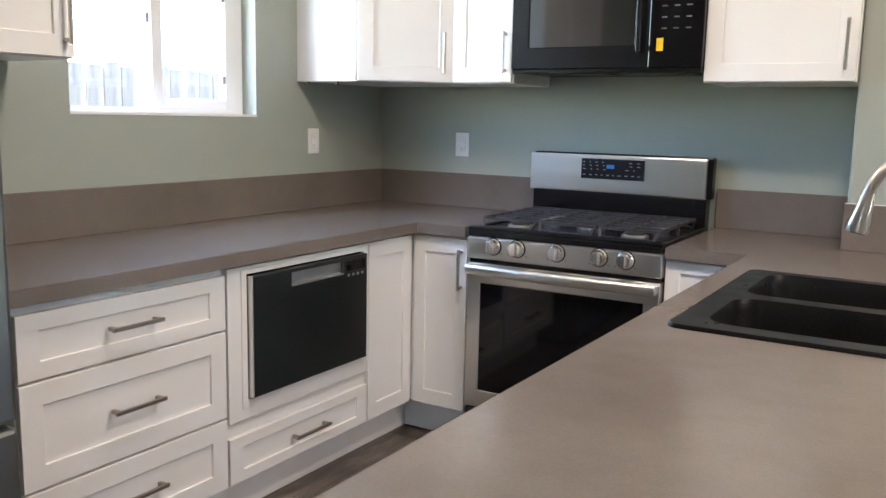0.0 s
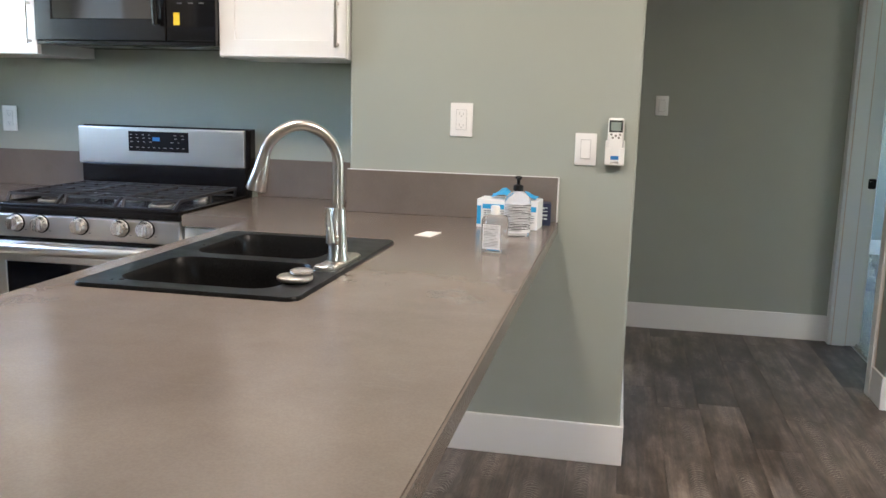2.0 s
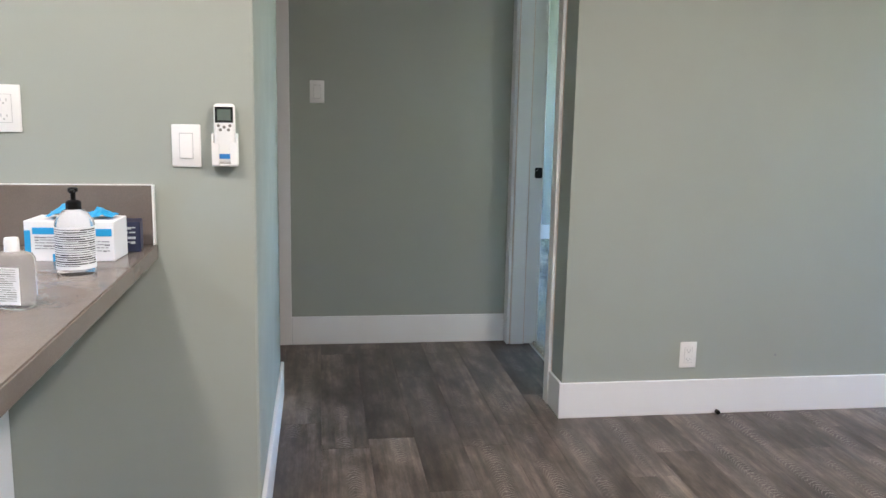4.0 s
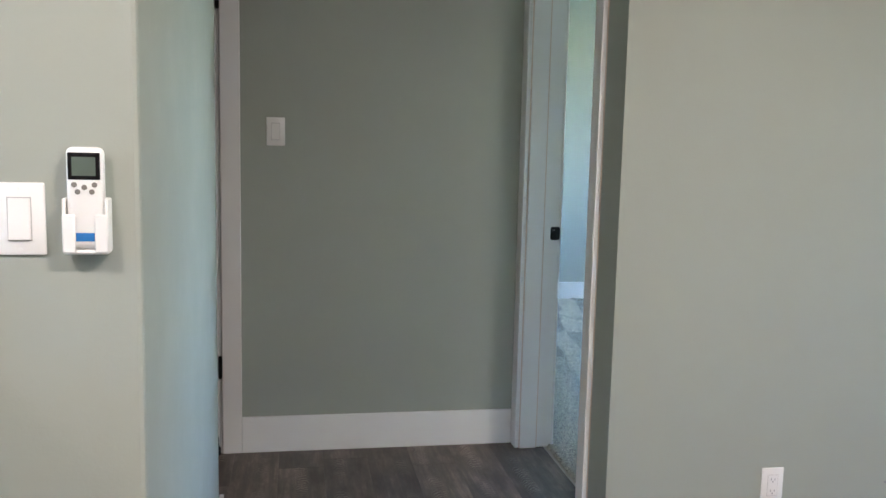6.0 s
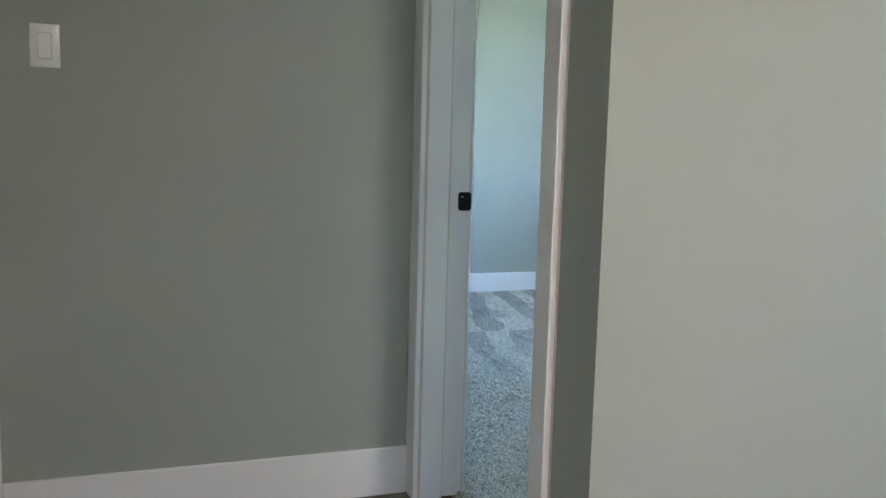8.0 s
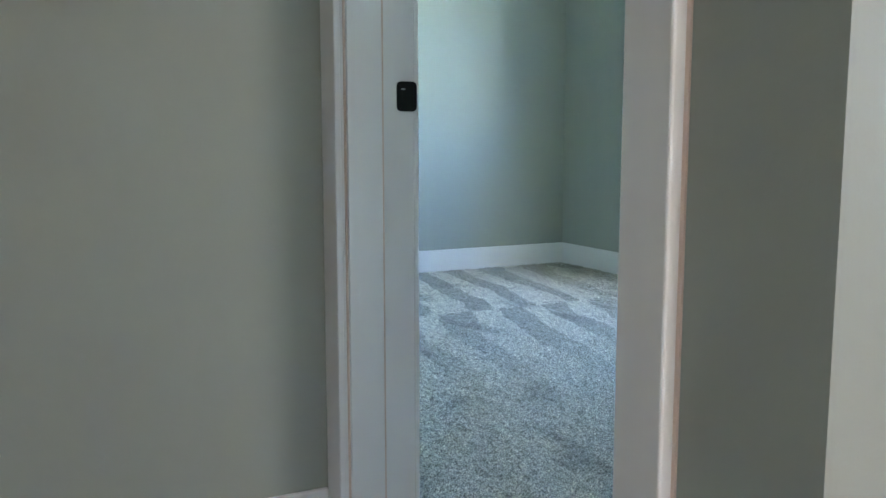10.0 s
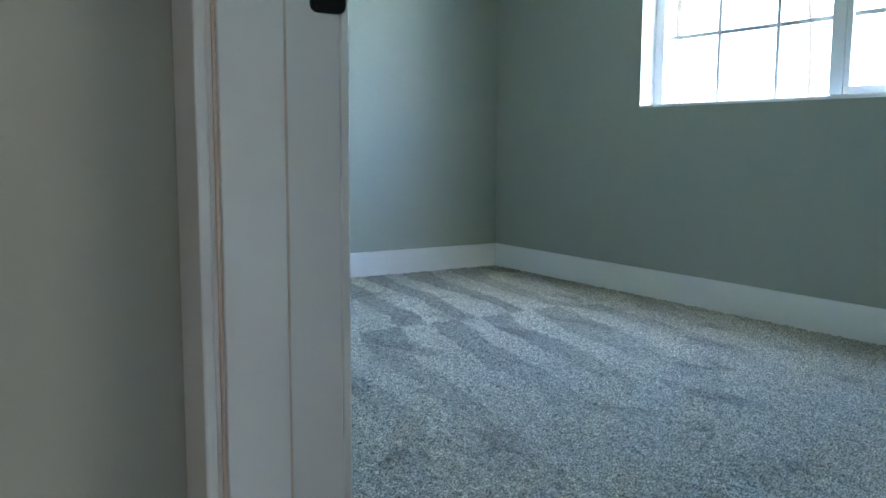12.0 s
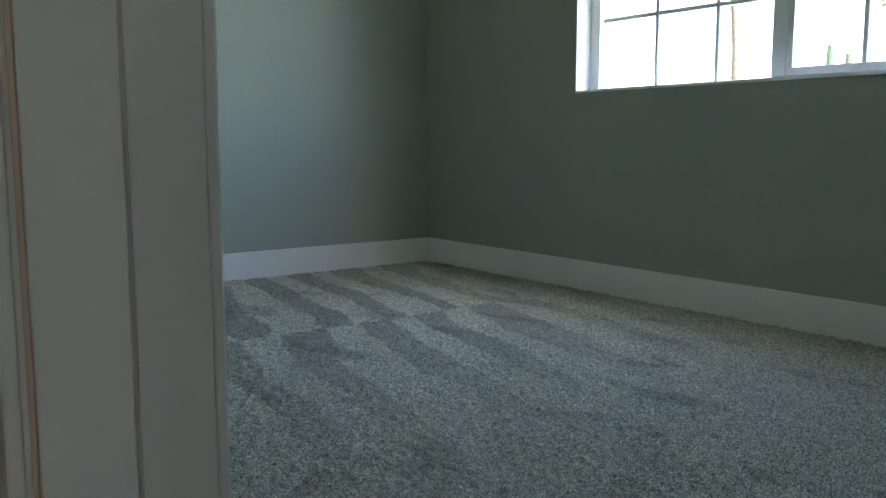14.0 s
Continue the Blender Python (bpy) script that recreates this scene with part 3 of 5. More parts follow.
def hall_door():
    d = thing("door_2", "closed white hall door with black hinges", "door", kind="structure")
    one_box("casing", d, TRIM, (1.064, 1.143, YH - 0.015, YH, 0, 2.13), 0.003)
    one_box("casing", d, TRIM, (0.148, 0.234, YH - 0.015, YH, 0, 2.13), 0.003)
    one_box("casing", d, TRIM, (0.234, 1.064, YH - 0.015, YH, 2.045, 2.13), 0.003)
    one_box("jamb", d, TRIM, (1.056, 1.075, YH, YH + 0.12, 0, 2.05))
    one_box("jamb", d, TRIM, (0.225, 0.242, YH, YH + 0.12, 0, 2.05))
    one_box("door_leaf", d, DOORPAINT, (0.246, 1.053, YH + 0.003, YH + 0.038, 0.012, 2.045), 0.002)
    for z in (0.325, 1.822):
        h = one_box("hinge", d, MATTBLACK, (1.049, 1.064, YH - 0.006, YH + 0.002, z, z + 0.09), 0.001, "black door hinge")
        bm = bmesh.new()
        lathe(bm, ((0.006, z - 0.003), (0.006, z + 0.093)), 10, (1.056, YH - 0.008, 0))
        part("knuckle", bm, MATTBLACK, h)



hall_door()

# ---- windows ----


def bar(parent, name, mat, b):
    return one_box(name, parent, mat, b, 0.002)


def bedroom_window():
    w = thing("window_1", "white vinyl slider window with dividing grids", "window", kind="structure")
    x0, x1 = XE + 0.095, XE + 0.148
    y0, y1, z0, z1 = 5.93, 7.963, 0.963, 2.30
    one_box("reveal", w, TRIM, (XE, XE + 0.15, y1 - 0.004, y1 + 0.003, z0, z1))
    one_box("reveal", w, TRIM, (XE, XE + 0.15, y0 - 0.003, y0 + 0.004, z0, z1))
    one_box("reveal", w, TRIM, (XE, XE + 0.15, y0, y1, z1 - 0.004, z1 + 0.003))
    one_box("sill", w, TRIM, (XE - 0.004, XE + 0.15, y0, y1, z0 - 0.003, z0 + 0.006))
    f = 0.019
    bar(w, "frame", VINYL, (x0, x1, y1 - 0.062, y1 - 0.004, z0 + 0.006, z1 - 0.004))
    bar(w, "frame", VINYL, (x0, x1, y0 + 0.004, y0 + 0.075, z0 + 0.006, z1 - 0.004))
    bar(w, "frame", VINYL, (x0, x1, y0 + 0.075, y1 - 0.062, z1 - 0.05, z1 - 0.004))
    bar(w, "frame", VINYL, (x0, x1, y0 + 0.075, y1 - 0.062, z0 + 0.006, z0 + f))
    mid0, mid1 = 6.920, 6.982
    bar(w, "meeting_rail", VINYL, (x0 - 0.012, x1, mid0, mid1, z0 + f, z1 - 0.05))
    # the sliding sash has a frame of its own
    s = 0.032
    bar(w, "sash", VINYL, (x0 - 0.010, x0 + 0.025, y0 + 0.075, mid0, z0 + f, z0 + f + s))
    bar(w, "sash", VINYL, (x0 - 0.010, x0 + 0.025, y0 + 0.075, mid0, z1 - 0.05 - s, z1 - 0.05))
    bar(w, "sash", VINYL, (x0 - 0.010, x0 + 0.025, y0 + 0.075, y0 + 0.075 + s, z0 + f + s, z1 - 0.05 - s))
    bar(w, "sash", VINYL, (x0 - 0.010, x0 + 0.025, mid0 - 0.028, mid0, z0 + f + s, z1 - 0.05 - s))
    for ya, yb, za, xg in ((mid1, y1 - 0.062, z0 + f, x0 + 0.035), (y0 + 0.075 + s, mid0 - 0.028, z0 + f + s, x0 + 0.012)):
        zb = z1 - 0.05 - (s if ya < mid0 else 0)
        pane = one_box("pane", w, GLASS, (xg - 0.002, xg + 0.002, ya, yb, za, zb))
        pane.visible_shadow = False
        ys = (ya, 7.264, 7.583, yb) if ya > mid0 else (ya, 6.344, 6.620, yb)
        for y in ys[1:3]:
            bar(w, "muntin", VINYL, (xg - 0.008, xg + 0.008, y - 0.010, y + 0.010, za, zb))
        for z in (1.300, 1.615, 1.930):
            for k in range(3):
                bar(w, "muntin", VINYL, (xg - 0.0078, xg + 0.0078, ys[k] + (0.010 if k else 0), ys[k + 1] - (0.010 if k < 2 else 0), z - 0.010, z + 0.010))
    one_box("latch", w, GREYPRINT, (x0 - 0.024, x0 - 0.012, 6.944, 6.972, 1.58, 1.62), 0.003, "grey window latch")


bedroom_window()


def kitchen_window():
    w = thing("window_2", "white vinyl kitchen slider window", "window", kind="structure")
    x0, x1 = XW - 0.135, XW - 0.078
    y0, y1, z0, z1 = 2.230, 3.100, 1.325, 2.30
    one_box("sill", w, TRIM, (XW - 0.15, XW + 0.003, y0, y1, z0 - 0.003, z0 + 0.006))
    bar(w, "frame", VINYL, (x0, x1, y1 - 0.05, y1, z0 + 0.006, z1))
    bar(w, "frame", VINYL, (x0, x1, y0, y0 + 0.05, z0 + 0.006, z1))
    bar(w, "frame", VINYL, (x0, x1, y0 + 0.05, y1 - 0.05, z1 - 0.05, z1))
    bar(w, "frame", VINYL, (x0, x1, y0 + 0.05, y1 - 0.05, z0 + 0.006, z0 + 0.024))
    bar(w, "sash", VINYL, (x0 + 0.02, x1 + 0.004, 2.633, 2.683, z0 + 0.024, z1 - 0.05))
    bar(w, "sash", VINYL, (x0 + 0.02, x1 + 0.004, 3.002, 3.050, z0 + 0.024, z1 - 0.05))
    bar(w, "sash", VINYL, (x0 + 0.02, x1 + 0.004, 2.683, 3.002, z0 + 0.024, z0 + 0.062))
    bar(w, "sash", VINYL, (x0 + 0.02, x1 + 0.004, 2.683, 3.002, z1 - 0.09, z1 - 0.05))
    for ya, yb, za, xg in ((2.28, 2.633, z0 + 0.024, x0 + 0.012), (2.683, 3.002, z0 + 0.062, x0 + 0.04)):
        pane = one_box("pane", w, GLASS, (xg - 0.002, xg + 0.002, ya, yb, za, z1 - 0.05))
        pane.visible_shadow = False
    for y, z in ((2.615, 1.66), (2.99, 1.45), (2.99, 1.775)):
        one_box("catch", w, GREYPRINT, (x1 - 0.004, x1 + 0.008, y - 0.008, y + 0.008, z, z + 0.035), 0.002, "grey window catch")


kitchen_window()



def plain_window(name, box_out, along):
    """A plain white window, out of view, in a living room opening: frame, meeting rail and two panes."""
    w = thing(name, "unseen white vinyl living room window that lets in daylight", "window", kind="structure")
    x0, x1, y0, y1, z0, z1 = box_out
    f = 0.05
    if along == 'x':
        rails = ((x0, x0 + f, y0, y1, z0, z1), (x1 - f, x1, y0, y1, z0, z1), ((x0 + x1) / 2 - f / 2, (x0 + x1) / 2 + f / 2, y0, y1, z0 + f, z1 - f),
                 (x0 + f, x1 - f, y0, y1, z0, z0 + f), (x0 + f, x1 - f, y0, y1, z1 - f, z1))
        pane = (x0 + f, x1 - f, (y0 + y1) / 2 - 0.002, (y0 + y1) / 2 + 0.002, z0 + f, z1 - f)
    else:
        rails = ((x0, x1, y0, y0 + f, z0, z1), (x0, x1, y1 - f, y1, z0, z1), (x0, x1, (y0 + y1) / 2 - f / 2, (y0 + y1) / 2 + f / 2, z0 + f, z1 - f),
                 (x0, x1, y0 + f, y1 - f, z0, z0 + f), (x0, x1, y0 + f, y1 - f, z1 - f, z1))
        pane = ((x0 + x1) / 2 - 0.002, (x0 + x1) / 2 + 0.002, y0 + f, y1 - f, z0 + f, z1 - f)
    for r in rails:
        bar(w, "frame", VINYL, r)
    p = one_box("pane", w, GLASS, pane)
    p.visible_shadow = False


# south window is an added daylight source; the east one's place is guessed
plain_window("added_window", (0.9, 1.32, -3.37, -3.32, 0.7, 2.1), 'x')
plain_window("window_4", (6.26, 6.31, 3.2, 4.2, 0.9, 2.1), 'y')

# ---- kitchen cabinets ----


def framed(bm, x0, x1, z0, z1, ix0, ix1, iz0, iz1, y0, y1, floor_y=None, bev=0.0012):
    """One rectangular frame with an opening, from y0 (front) to y1; floor_y closes the opening with a sunk panel."""
    def quad(a0, a1, c0, c1, y):
        return [bm.verts.new(p) for p in ((a0, y, c0), (a1, y, c0), (a1, y, c1), (a0, y, c1))]
    back = y1 if floor_y is None else floor_y
    of, ob, nf, nb = quad(x0, x1, z0, z1, y0), quad(x0, x1, z0, z1, y1), quad(ix0, ix1, iz0, iz1, y0), quad(ix0, ix1, iz0, iz1, back)
    fs = []
    for i in range(4):
        j = (i + 1) % 4
        fs += [bm.faces.new(q) for q in ((of[i], of[j], nf[j], nf[i]), (of[j], of[i], ob[i], ob[j]), (nf[i], nf[j], nb[j], nb[i]))]
        if floor_y is None:
            fs.append(bm.faces.new((ob[j], ob[i], nb[i], nb[j])))
    if floor_y is not None:
        fs += [bm.faces.new(nb), bm.faces.new(ob[::-1])]
    bmesh.ops.recalc_face_normals(bm, faces=fs)
    if bev:
        rim = [e for e in {e for f in fs for e in f.edges} if all(abs(v.co.y - y0) < 1e-7 for v in e.verts) and (set(e.verts) <= set(of) or set(e.verts) <= set(nf))]
        bmesh.ops.bevel(bm, geom=rim, offset=bev, segments=1, affect='EDGES')


def shaker(w, h, stile=0.062, rail=0.062, depth=0.019, sink=0.008):
    """A shaker front: a proud frame round a sunk flat panel. Local: width x, height z, front at -y."""
    bm = bmesh.new()
    framed(bm, 0, w, 0, h, stile, w - stile, rail, h - rail, -depth, 0, -depth + sink)
    return bm


def front(parent, name, x, z, w, h, stile=0.062, rail=0.062):
    ob = part(name, shaker(w, h, stile, rail), CABINET, parent)
    ob.location = (x, 0, z)
    return ob


def pull(parent, x, z, length, upright=False):
    """A square bar handle on two posts, in front of a cabinet front at local y = -0.019."""
    bm = bmesh.new()
    s = 0.0055
    if upright:
        bx(bm, x - s, x + s, -0.052, -0.042, z, z + length, 0.0012, 1)
        for k in (z + 0.012, z + length - 0.012):
            bx(bm, x - s, x + s, -0.042, -0.019, k - s, k + s)
    else:
        bx(bm, x, x + length, -0.052, -0.042, z - s, z + s, 0.0012, 1)
        for k in (x + 0.012, x + length - 0.012):
            bx(bm, k - s, k + s, -0.042, -0.019, z - s, z + s)
    # same metal on all pulls; upright ones get the lit tone, level ones the shaded
    return part("handle", bm, NICKEL if upright else SHADED_NICKEL, parent, "brushed nickel bar handle")


def polygon_body(parent, corners, z0, z1, name="body"):
    bm = bmesh.new()
    low = [bm.verts.new((x, y, z0)) for x, y in corners]
    high = [bm.verts.new((x, y, z1)) for x, y in corners]
    n = len(corners)
    bm.faces.new(low[::-1])
    bm.faces.new(high)
    for i in range(n):
        bm.faces.new((low[i], low[(i + 1) % n], high[(i + 1) % n], high[i]))
    bmesh.ops.recalc_face_normals(bm, faces=bm.faces[:])
    return part(name, bm, CABINET, parent)


def place(x, y, turn):
    return pose(x, y, 0, 0, 0, turn)


XF, YF = -1.533, 3.354      # planes of the base cabinet boxes


def drawer_cabinet():
    c = thing("drawer_cabinet", "white shaker base cabinet with three drawers", "cabinet", place(XF, 1.604, 90), "base cabinets")
    one_box("body", c, CABINET, (0, 0.688, 0, 0.625, 0.15, 0.868))
    one_box("toe_kick", c, CABINET, (0, 0.688, 0.075, 0.09, 0, 0.15))
    for z, h, rail in ((0.673, 0.169, 0.045), (0.388, 0.277, 0.06), (0.152, 0.228, 0.06)):
        d = front(c, "drawer", 0.004, z, 0.680, h, 0.062, rail)
        p = pull(d, 0.252, h / 2 + 0.003, 0.17)
    return c


drawer_cabinet()


def dishwasher_cabinet():
    c = thing("appliance_cabinet", "white base cabinet that frames a drawer dishwasher", "cabinet", place(XF, 2.294, 90), "base cabinets")
    w = 0.730
    bm = bmesh.new()
    bx(bm, 0, 0.09, -0.0, 0.625, 0.15, 0.868)
    bx(bm, w - 0.05, w, -0.0, 0.625, 0.15, 0.868)
    bx(bm, 0.09, w - 0.05, 0.0, 0.625, 0.15, 0.424)
    bx(bm, 0.09, w - 0.05, 0.0, 0.625, 0.837, 0.868)
    part("body", bm, CABINET, c)
    one_box("toe_kick", c, CABINET, (0, w, 0.075, 0.09, 0, 0.15))
    bm = bmesh.new()
    framed(bm, 0.003, w - 0.003, 0.358, 0.860, 0.083, w - 0.034, 0.424, 0.834, -0.019, 0)
    part("surround", bm, CABINET, c)
    bm = bmesh.new()
    framed(bm, 0.060, w - 0.022, 0.398, 0.848, 0.083, w - 0.034, 0.424, 0.834, -0.0225, -0.0192, None, 0)
    part("trim_bead", bm, CABINET, c)
    d = front(c, "drawer", 0.004, 0.153, w - 0.008, 0.154, 0.062, 0.038)
    pull(d, 0.285, 0.076, 0.185)


dishwasher_cabinet()


def dishwasher():
    d = thing("dishwasher", "dark stainless drawer dishwasher with recessed grip", "dishwasher", place(XF, 2.294, 90))
    x0, x1, z0, z1 = 0.091, 0.688, 0.430, 0.828
    one_box("tub", d, BLACK, (x0 - 0.004, x1 + 0.004, -0.012, 0.5, z0 - 0.003, z1 + 0.004))
    bm = bmesh.new()
    framed(bm, x0, x1, z0, z1, x0 + 0.18, x1 - 0.14, z1 - 0.060, z1 - 0.013, -0.045, -0.022, None, 0.002)
    part("front_panel", bm, DARKSTEEL, d)
    one_box("edge_trim", d, STEEL, (x0 - 0.004, x0, -0.044, -0.015, z0, z1), 0.001, "bright steel edge strip")
    grip = one_box("grip", d, STEEL, (x0 + 0.18, x1 - 0.14, -0.030, -0.016, z1 - 0.060, z1 - 0.013), 0, "recessed hand grip")
    one_box("grip_lip", grip, STEEL, (x0 + 0.182, x1 - 0.142, -0.047, -0.030, z1 - 0.060, z1 - 0.055), 0.001, "bright steel lip")
    one_box("control_window", d, BLACKGLASS, (x1 - 0.125, x1 - 0.012, -0.0462, -0.044, z1 - 0.052, z1 - 0.016), 0.001)
    for k in range(4):
        one_box("button", d, STEEL, (x1 - 0.118 + k * 0.027, x1 - 0.106 + k * 0.027, -0.047, -0.0445, z1 - 0.072, z1 - 0.062), 0.001)


dishwasher()


def corner_cabinet():
    c = thing("corner_cabinet", "white shaker corner base cabinet with folding door", "cabinet", group="base cabinets")
    polygon_body(c, ((XW + 0.003, 3.026), (XF, 3.026), (XF, YF), (-1.258, YF), (-1.258, YN - 0.003), (XW + 0.003, YN - 0.003)), 0.15, 0.868)
    one_box("toe_kick", c, CABINET, (XF - 0.09, XF - 0.075, 3.026, YF + 0.09, 0, 0.15))
    one_box("toe_kick", c, CABINET, (XF - 0.075, -1.258, YF + 0.075, YF + 0.09, 0, 0.15))
    d = part("door", shaker(0.290, 0.708, 0.055, 0.062), CABINET, c)
    d.matrix_basis = pose(XF, 3.030, 0.152, 0, 0, 90)
    d = part("door", shaker(0.250, 0.708, 0.055, 0.062), CABINET, c)
    d.matrix_basis = pose(XF + 0.022, YF, 0.152)
    pull(d, 0.227, 0.505, 0.165, True)


corner_cabinet()


def filler_cabinet():
    c = thing("filler_cabinet", "narrow white base cabinet beside the range", "cabinet", group="base cabinets")
    one_box("body", c, CABINET, (-0.47, -0.17, YF, YN - 0.003, 0.15, 0.868))
    d = part("drawer", shaker(0.27, 0.15, 0.05, 0.04), CABINET, c)
    d.matrix_basis = pose(-0.465, YF, 0.712)
    d = part("door", shaker(0.27, 0.53, 0.05, 0.05), CABINET, c)
    d.matrix_basis = pose(-0.465, YF, 0.165)
    one_box("toe_kick", c, CABINET, (-0.47, -0.17, YF + 0.075, YF + 0.09, 0, 0.15))


filler_cabinet()


def peninsula():
    c = thing("peninsula_base", "white peninsula cabinets with a flat back panel", "cabinet", group="base cabinets")
    bm = bmesh.new()
    bx(bm, -0.145, 0.425, 0.87, 2.17, 0.15, 0.868)
    bx(bm, -0.145, 0.425, 2.17, 3.0, 0.15, 0.66)
    bx(bm, -0.145, 0.425, 3.0, 3.652, 0.15, 0.868)
    part("body", bm, CABINET, c)
    one_box("toe_kick", c, CABINET, (-0.07, 0.425, 0.88, 3.652, 0, 0.15))
    one_box("back_panel", c, CABINET, (0.425, 0.44, 0.87, 3.652, 0, 0.868), 0, "white painted back panel")
    one_box("panel_baseboard", c, TRIM, (0.44, 0.454, 0.87, 3.655, 0, 0.154), 0.003, "white baseboard")
    for k in range(4):
        d = part("door", shaker(0.64, 0.69, 0.062, 0.062), CABINET, c)
        d.matrix_basis = pose(-0.145, 1.035 + 0.65 * (k + 1), 0.165, 0, 0, -90)


peninsula()

CT0, CT1 = 0.871, 0.913
SINK = (-0.115, 0.417, 2.176, 2.990)


def worktops():
    bm = bmesh.new()
    slab(bm, (XW + 0.002, -1.484, -1.258), (1.55, 3.312, YN - 0.002), lambda x, y: x < -1.484 or y > 3.312, CT0, CT1, 0.004)
    tagged(mesh_object("worktop", bm, STONE), "grey-brown quartz worktop along the window wall", "worktop", "worktops")
    bm = bmesh.new()
    x0, x1, y0, y1 = SINK[0] + 0.02, SINK[1] - 0.02, SINK[2] + 0.02, SINK[3] - 0.02

    def keep(x, y):
        if x < -0.195:
            return y > 3.312
        if y > 3.653:
            return x < 0.051
        return not (x0 < x < x1 and y0 < y < y1)
    slab(bm, (-0.463, -0.195, x0, 0.051, x1, 0.853), (0.80, y0, y1, 3.312, 3.653, YN - 0.002), keep, CT0, CT1, 0.004)
    tagged(mesh_object("worktop", bm, STONE), "grey-brown quartz peninsula worktop with faint veins", "worktop", "worktops")
    runs = (((XW + 0.001, XW + 0.021, 1.55, YN - 0.022), "window wall"), ((XW + 0.001, -1.258, YN - 0.021, YN - 0.001), "range wall"),
            ((-0.463, 0.05, YN - 0.021, YN - 0.001), "range wall"), ((0.047, 0.845, YJ - 0.021, YJ - 0.001), "pantry wall"))
    for (a, b, c, d), where in runs:
        bm = bmesh.new()
        bx(bm, a, b, c, d, CT1, 1.073, 0.0015, 1)
        tagged(mesh_object("backsplash", bm, STONE), "grey-brown quartz upstand on the " + where, "backsplash", "upstands")
    bm = bmesh.new()
    bx(bm, 0.8455, 0.850, YJ - 0.024, YJ - 0.001, CT1, 1.0745)
    bx(bm, 0.047, 0.8455, YJ - 0.008, YJ - 0.001, 1.0733, 1.0755)
    tagged(mesh_object("edge_line", bm, TRIM), "white caulk line along the stone upstand", "caulk", kind="structure")


worktops()


def upper_cabinets():
    Z0, Z1 = 1.48, 2.42
    # over the window counter, beside the refrigerator
    c = thing("wall_cabinet", "white shaker wall cabinet beside the window", "cabinet", place(-1.840, 1.10, 90), "wall cabinets")
    one_box("body", c, CABINET, (0, 0.925, 0, 0.303, Z0, Z1))
    for x in (0.003, 0.465):
        d = front(c, "door", x, Z0 + 0.004, 0.456, Z1 - Z0 - 0.008)
    pull(d, 0.428, 0.035, 0.17, True)
    # diagonal corner
    c = thing("wall_cabinet", "white diagonal corner wall cabinet with one door", "cabinet", group="wall cabinets")
    a, b = Vector((-1.832, 3.362)), Vector((-1.522, 3.632))
    polygon_body(c, ((XW + 0.002, 3.352), (a.x - 0.004, 3.352), (a.x, a.y), (b.x, b.y), (b.x, YN - 0.002), (XW + 0.002, YN - 0.002)), Z0, Z1)
    run = b - a
    d = part("door", shaker(run.length - 0.006, Z1 - Z0 - 0.008), CABINET, c)
    d.matrix_basis = Matrix.Translation((a.x + run.x * 0.008, a.y + run.y * 0.008, Z0 + 0.004)) @ pose(0, 0, 0, 0, 0, math.degrees(math.atan2(run.y, run.x)))
    pull(d, run.length - 0.05, 0.035, 0.17, True)
    for x, y in ((-2.11, 3.37), (-1.95, 3.37)):
        one_box("light_clip", c, RUBBER, (x - 0.006, x + 0.006, y, y + 0.012, Z0 - 0.014, Z0))
    # narrow one by the microwave
    c = thing("wall_cabinet", "narrow white wall cabinet beside the microwave", "cabinet", place(-1.518, 3.633, 0), "wall cabinets")
    one_box("body", c, CABINET, (0, 0.286, 0, 0.355, Z0, Z1))
    d = front(c, "door", 0.003, Z0 + 0.004, 0.280, Z1 - Z0 - 0.008)
    pull(d, 0.252, 0.035, 0.17, True)
    # right of the microwave
    c = thing("wall_cabinet", "white shaker wall cabinet against the pantry wall", "cabinet", place(-0.456, 3.633, 0), "wall cabinets")
    one_box("body", c, CABINET, (0, 0.506, 0, 0.355, Z0, Z1))
    d = front(c, "door", 0.003, Z0 + 0.004, 0.500, Z1 - Z0 - 0.008)
    pull(d, 0.470, 0.035, 0.17, True)
    # over the microwave
    c = thing("wall_cabinet", "short white wall cabinet above the microwave", "cabinet", place(-1.230, 3.633, 0), "wall cabinets")
    one_box("body", c, CABINET, (0, 0.772, 0, 0.355, 1.96, Z1))
    for x in (0.003, 0.388):
        front(c, "door", x, 1.964, 0.381, Z1 - 1.968)


upper_cabinets()

# ---- appliances ----


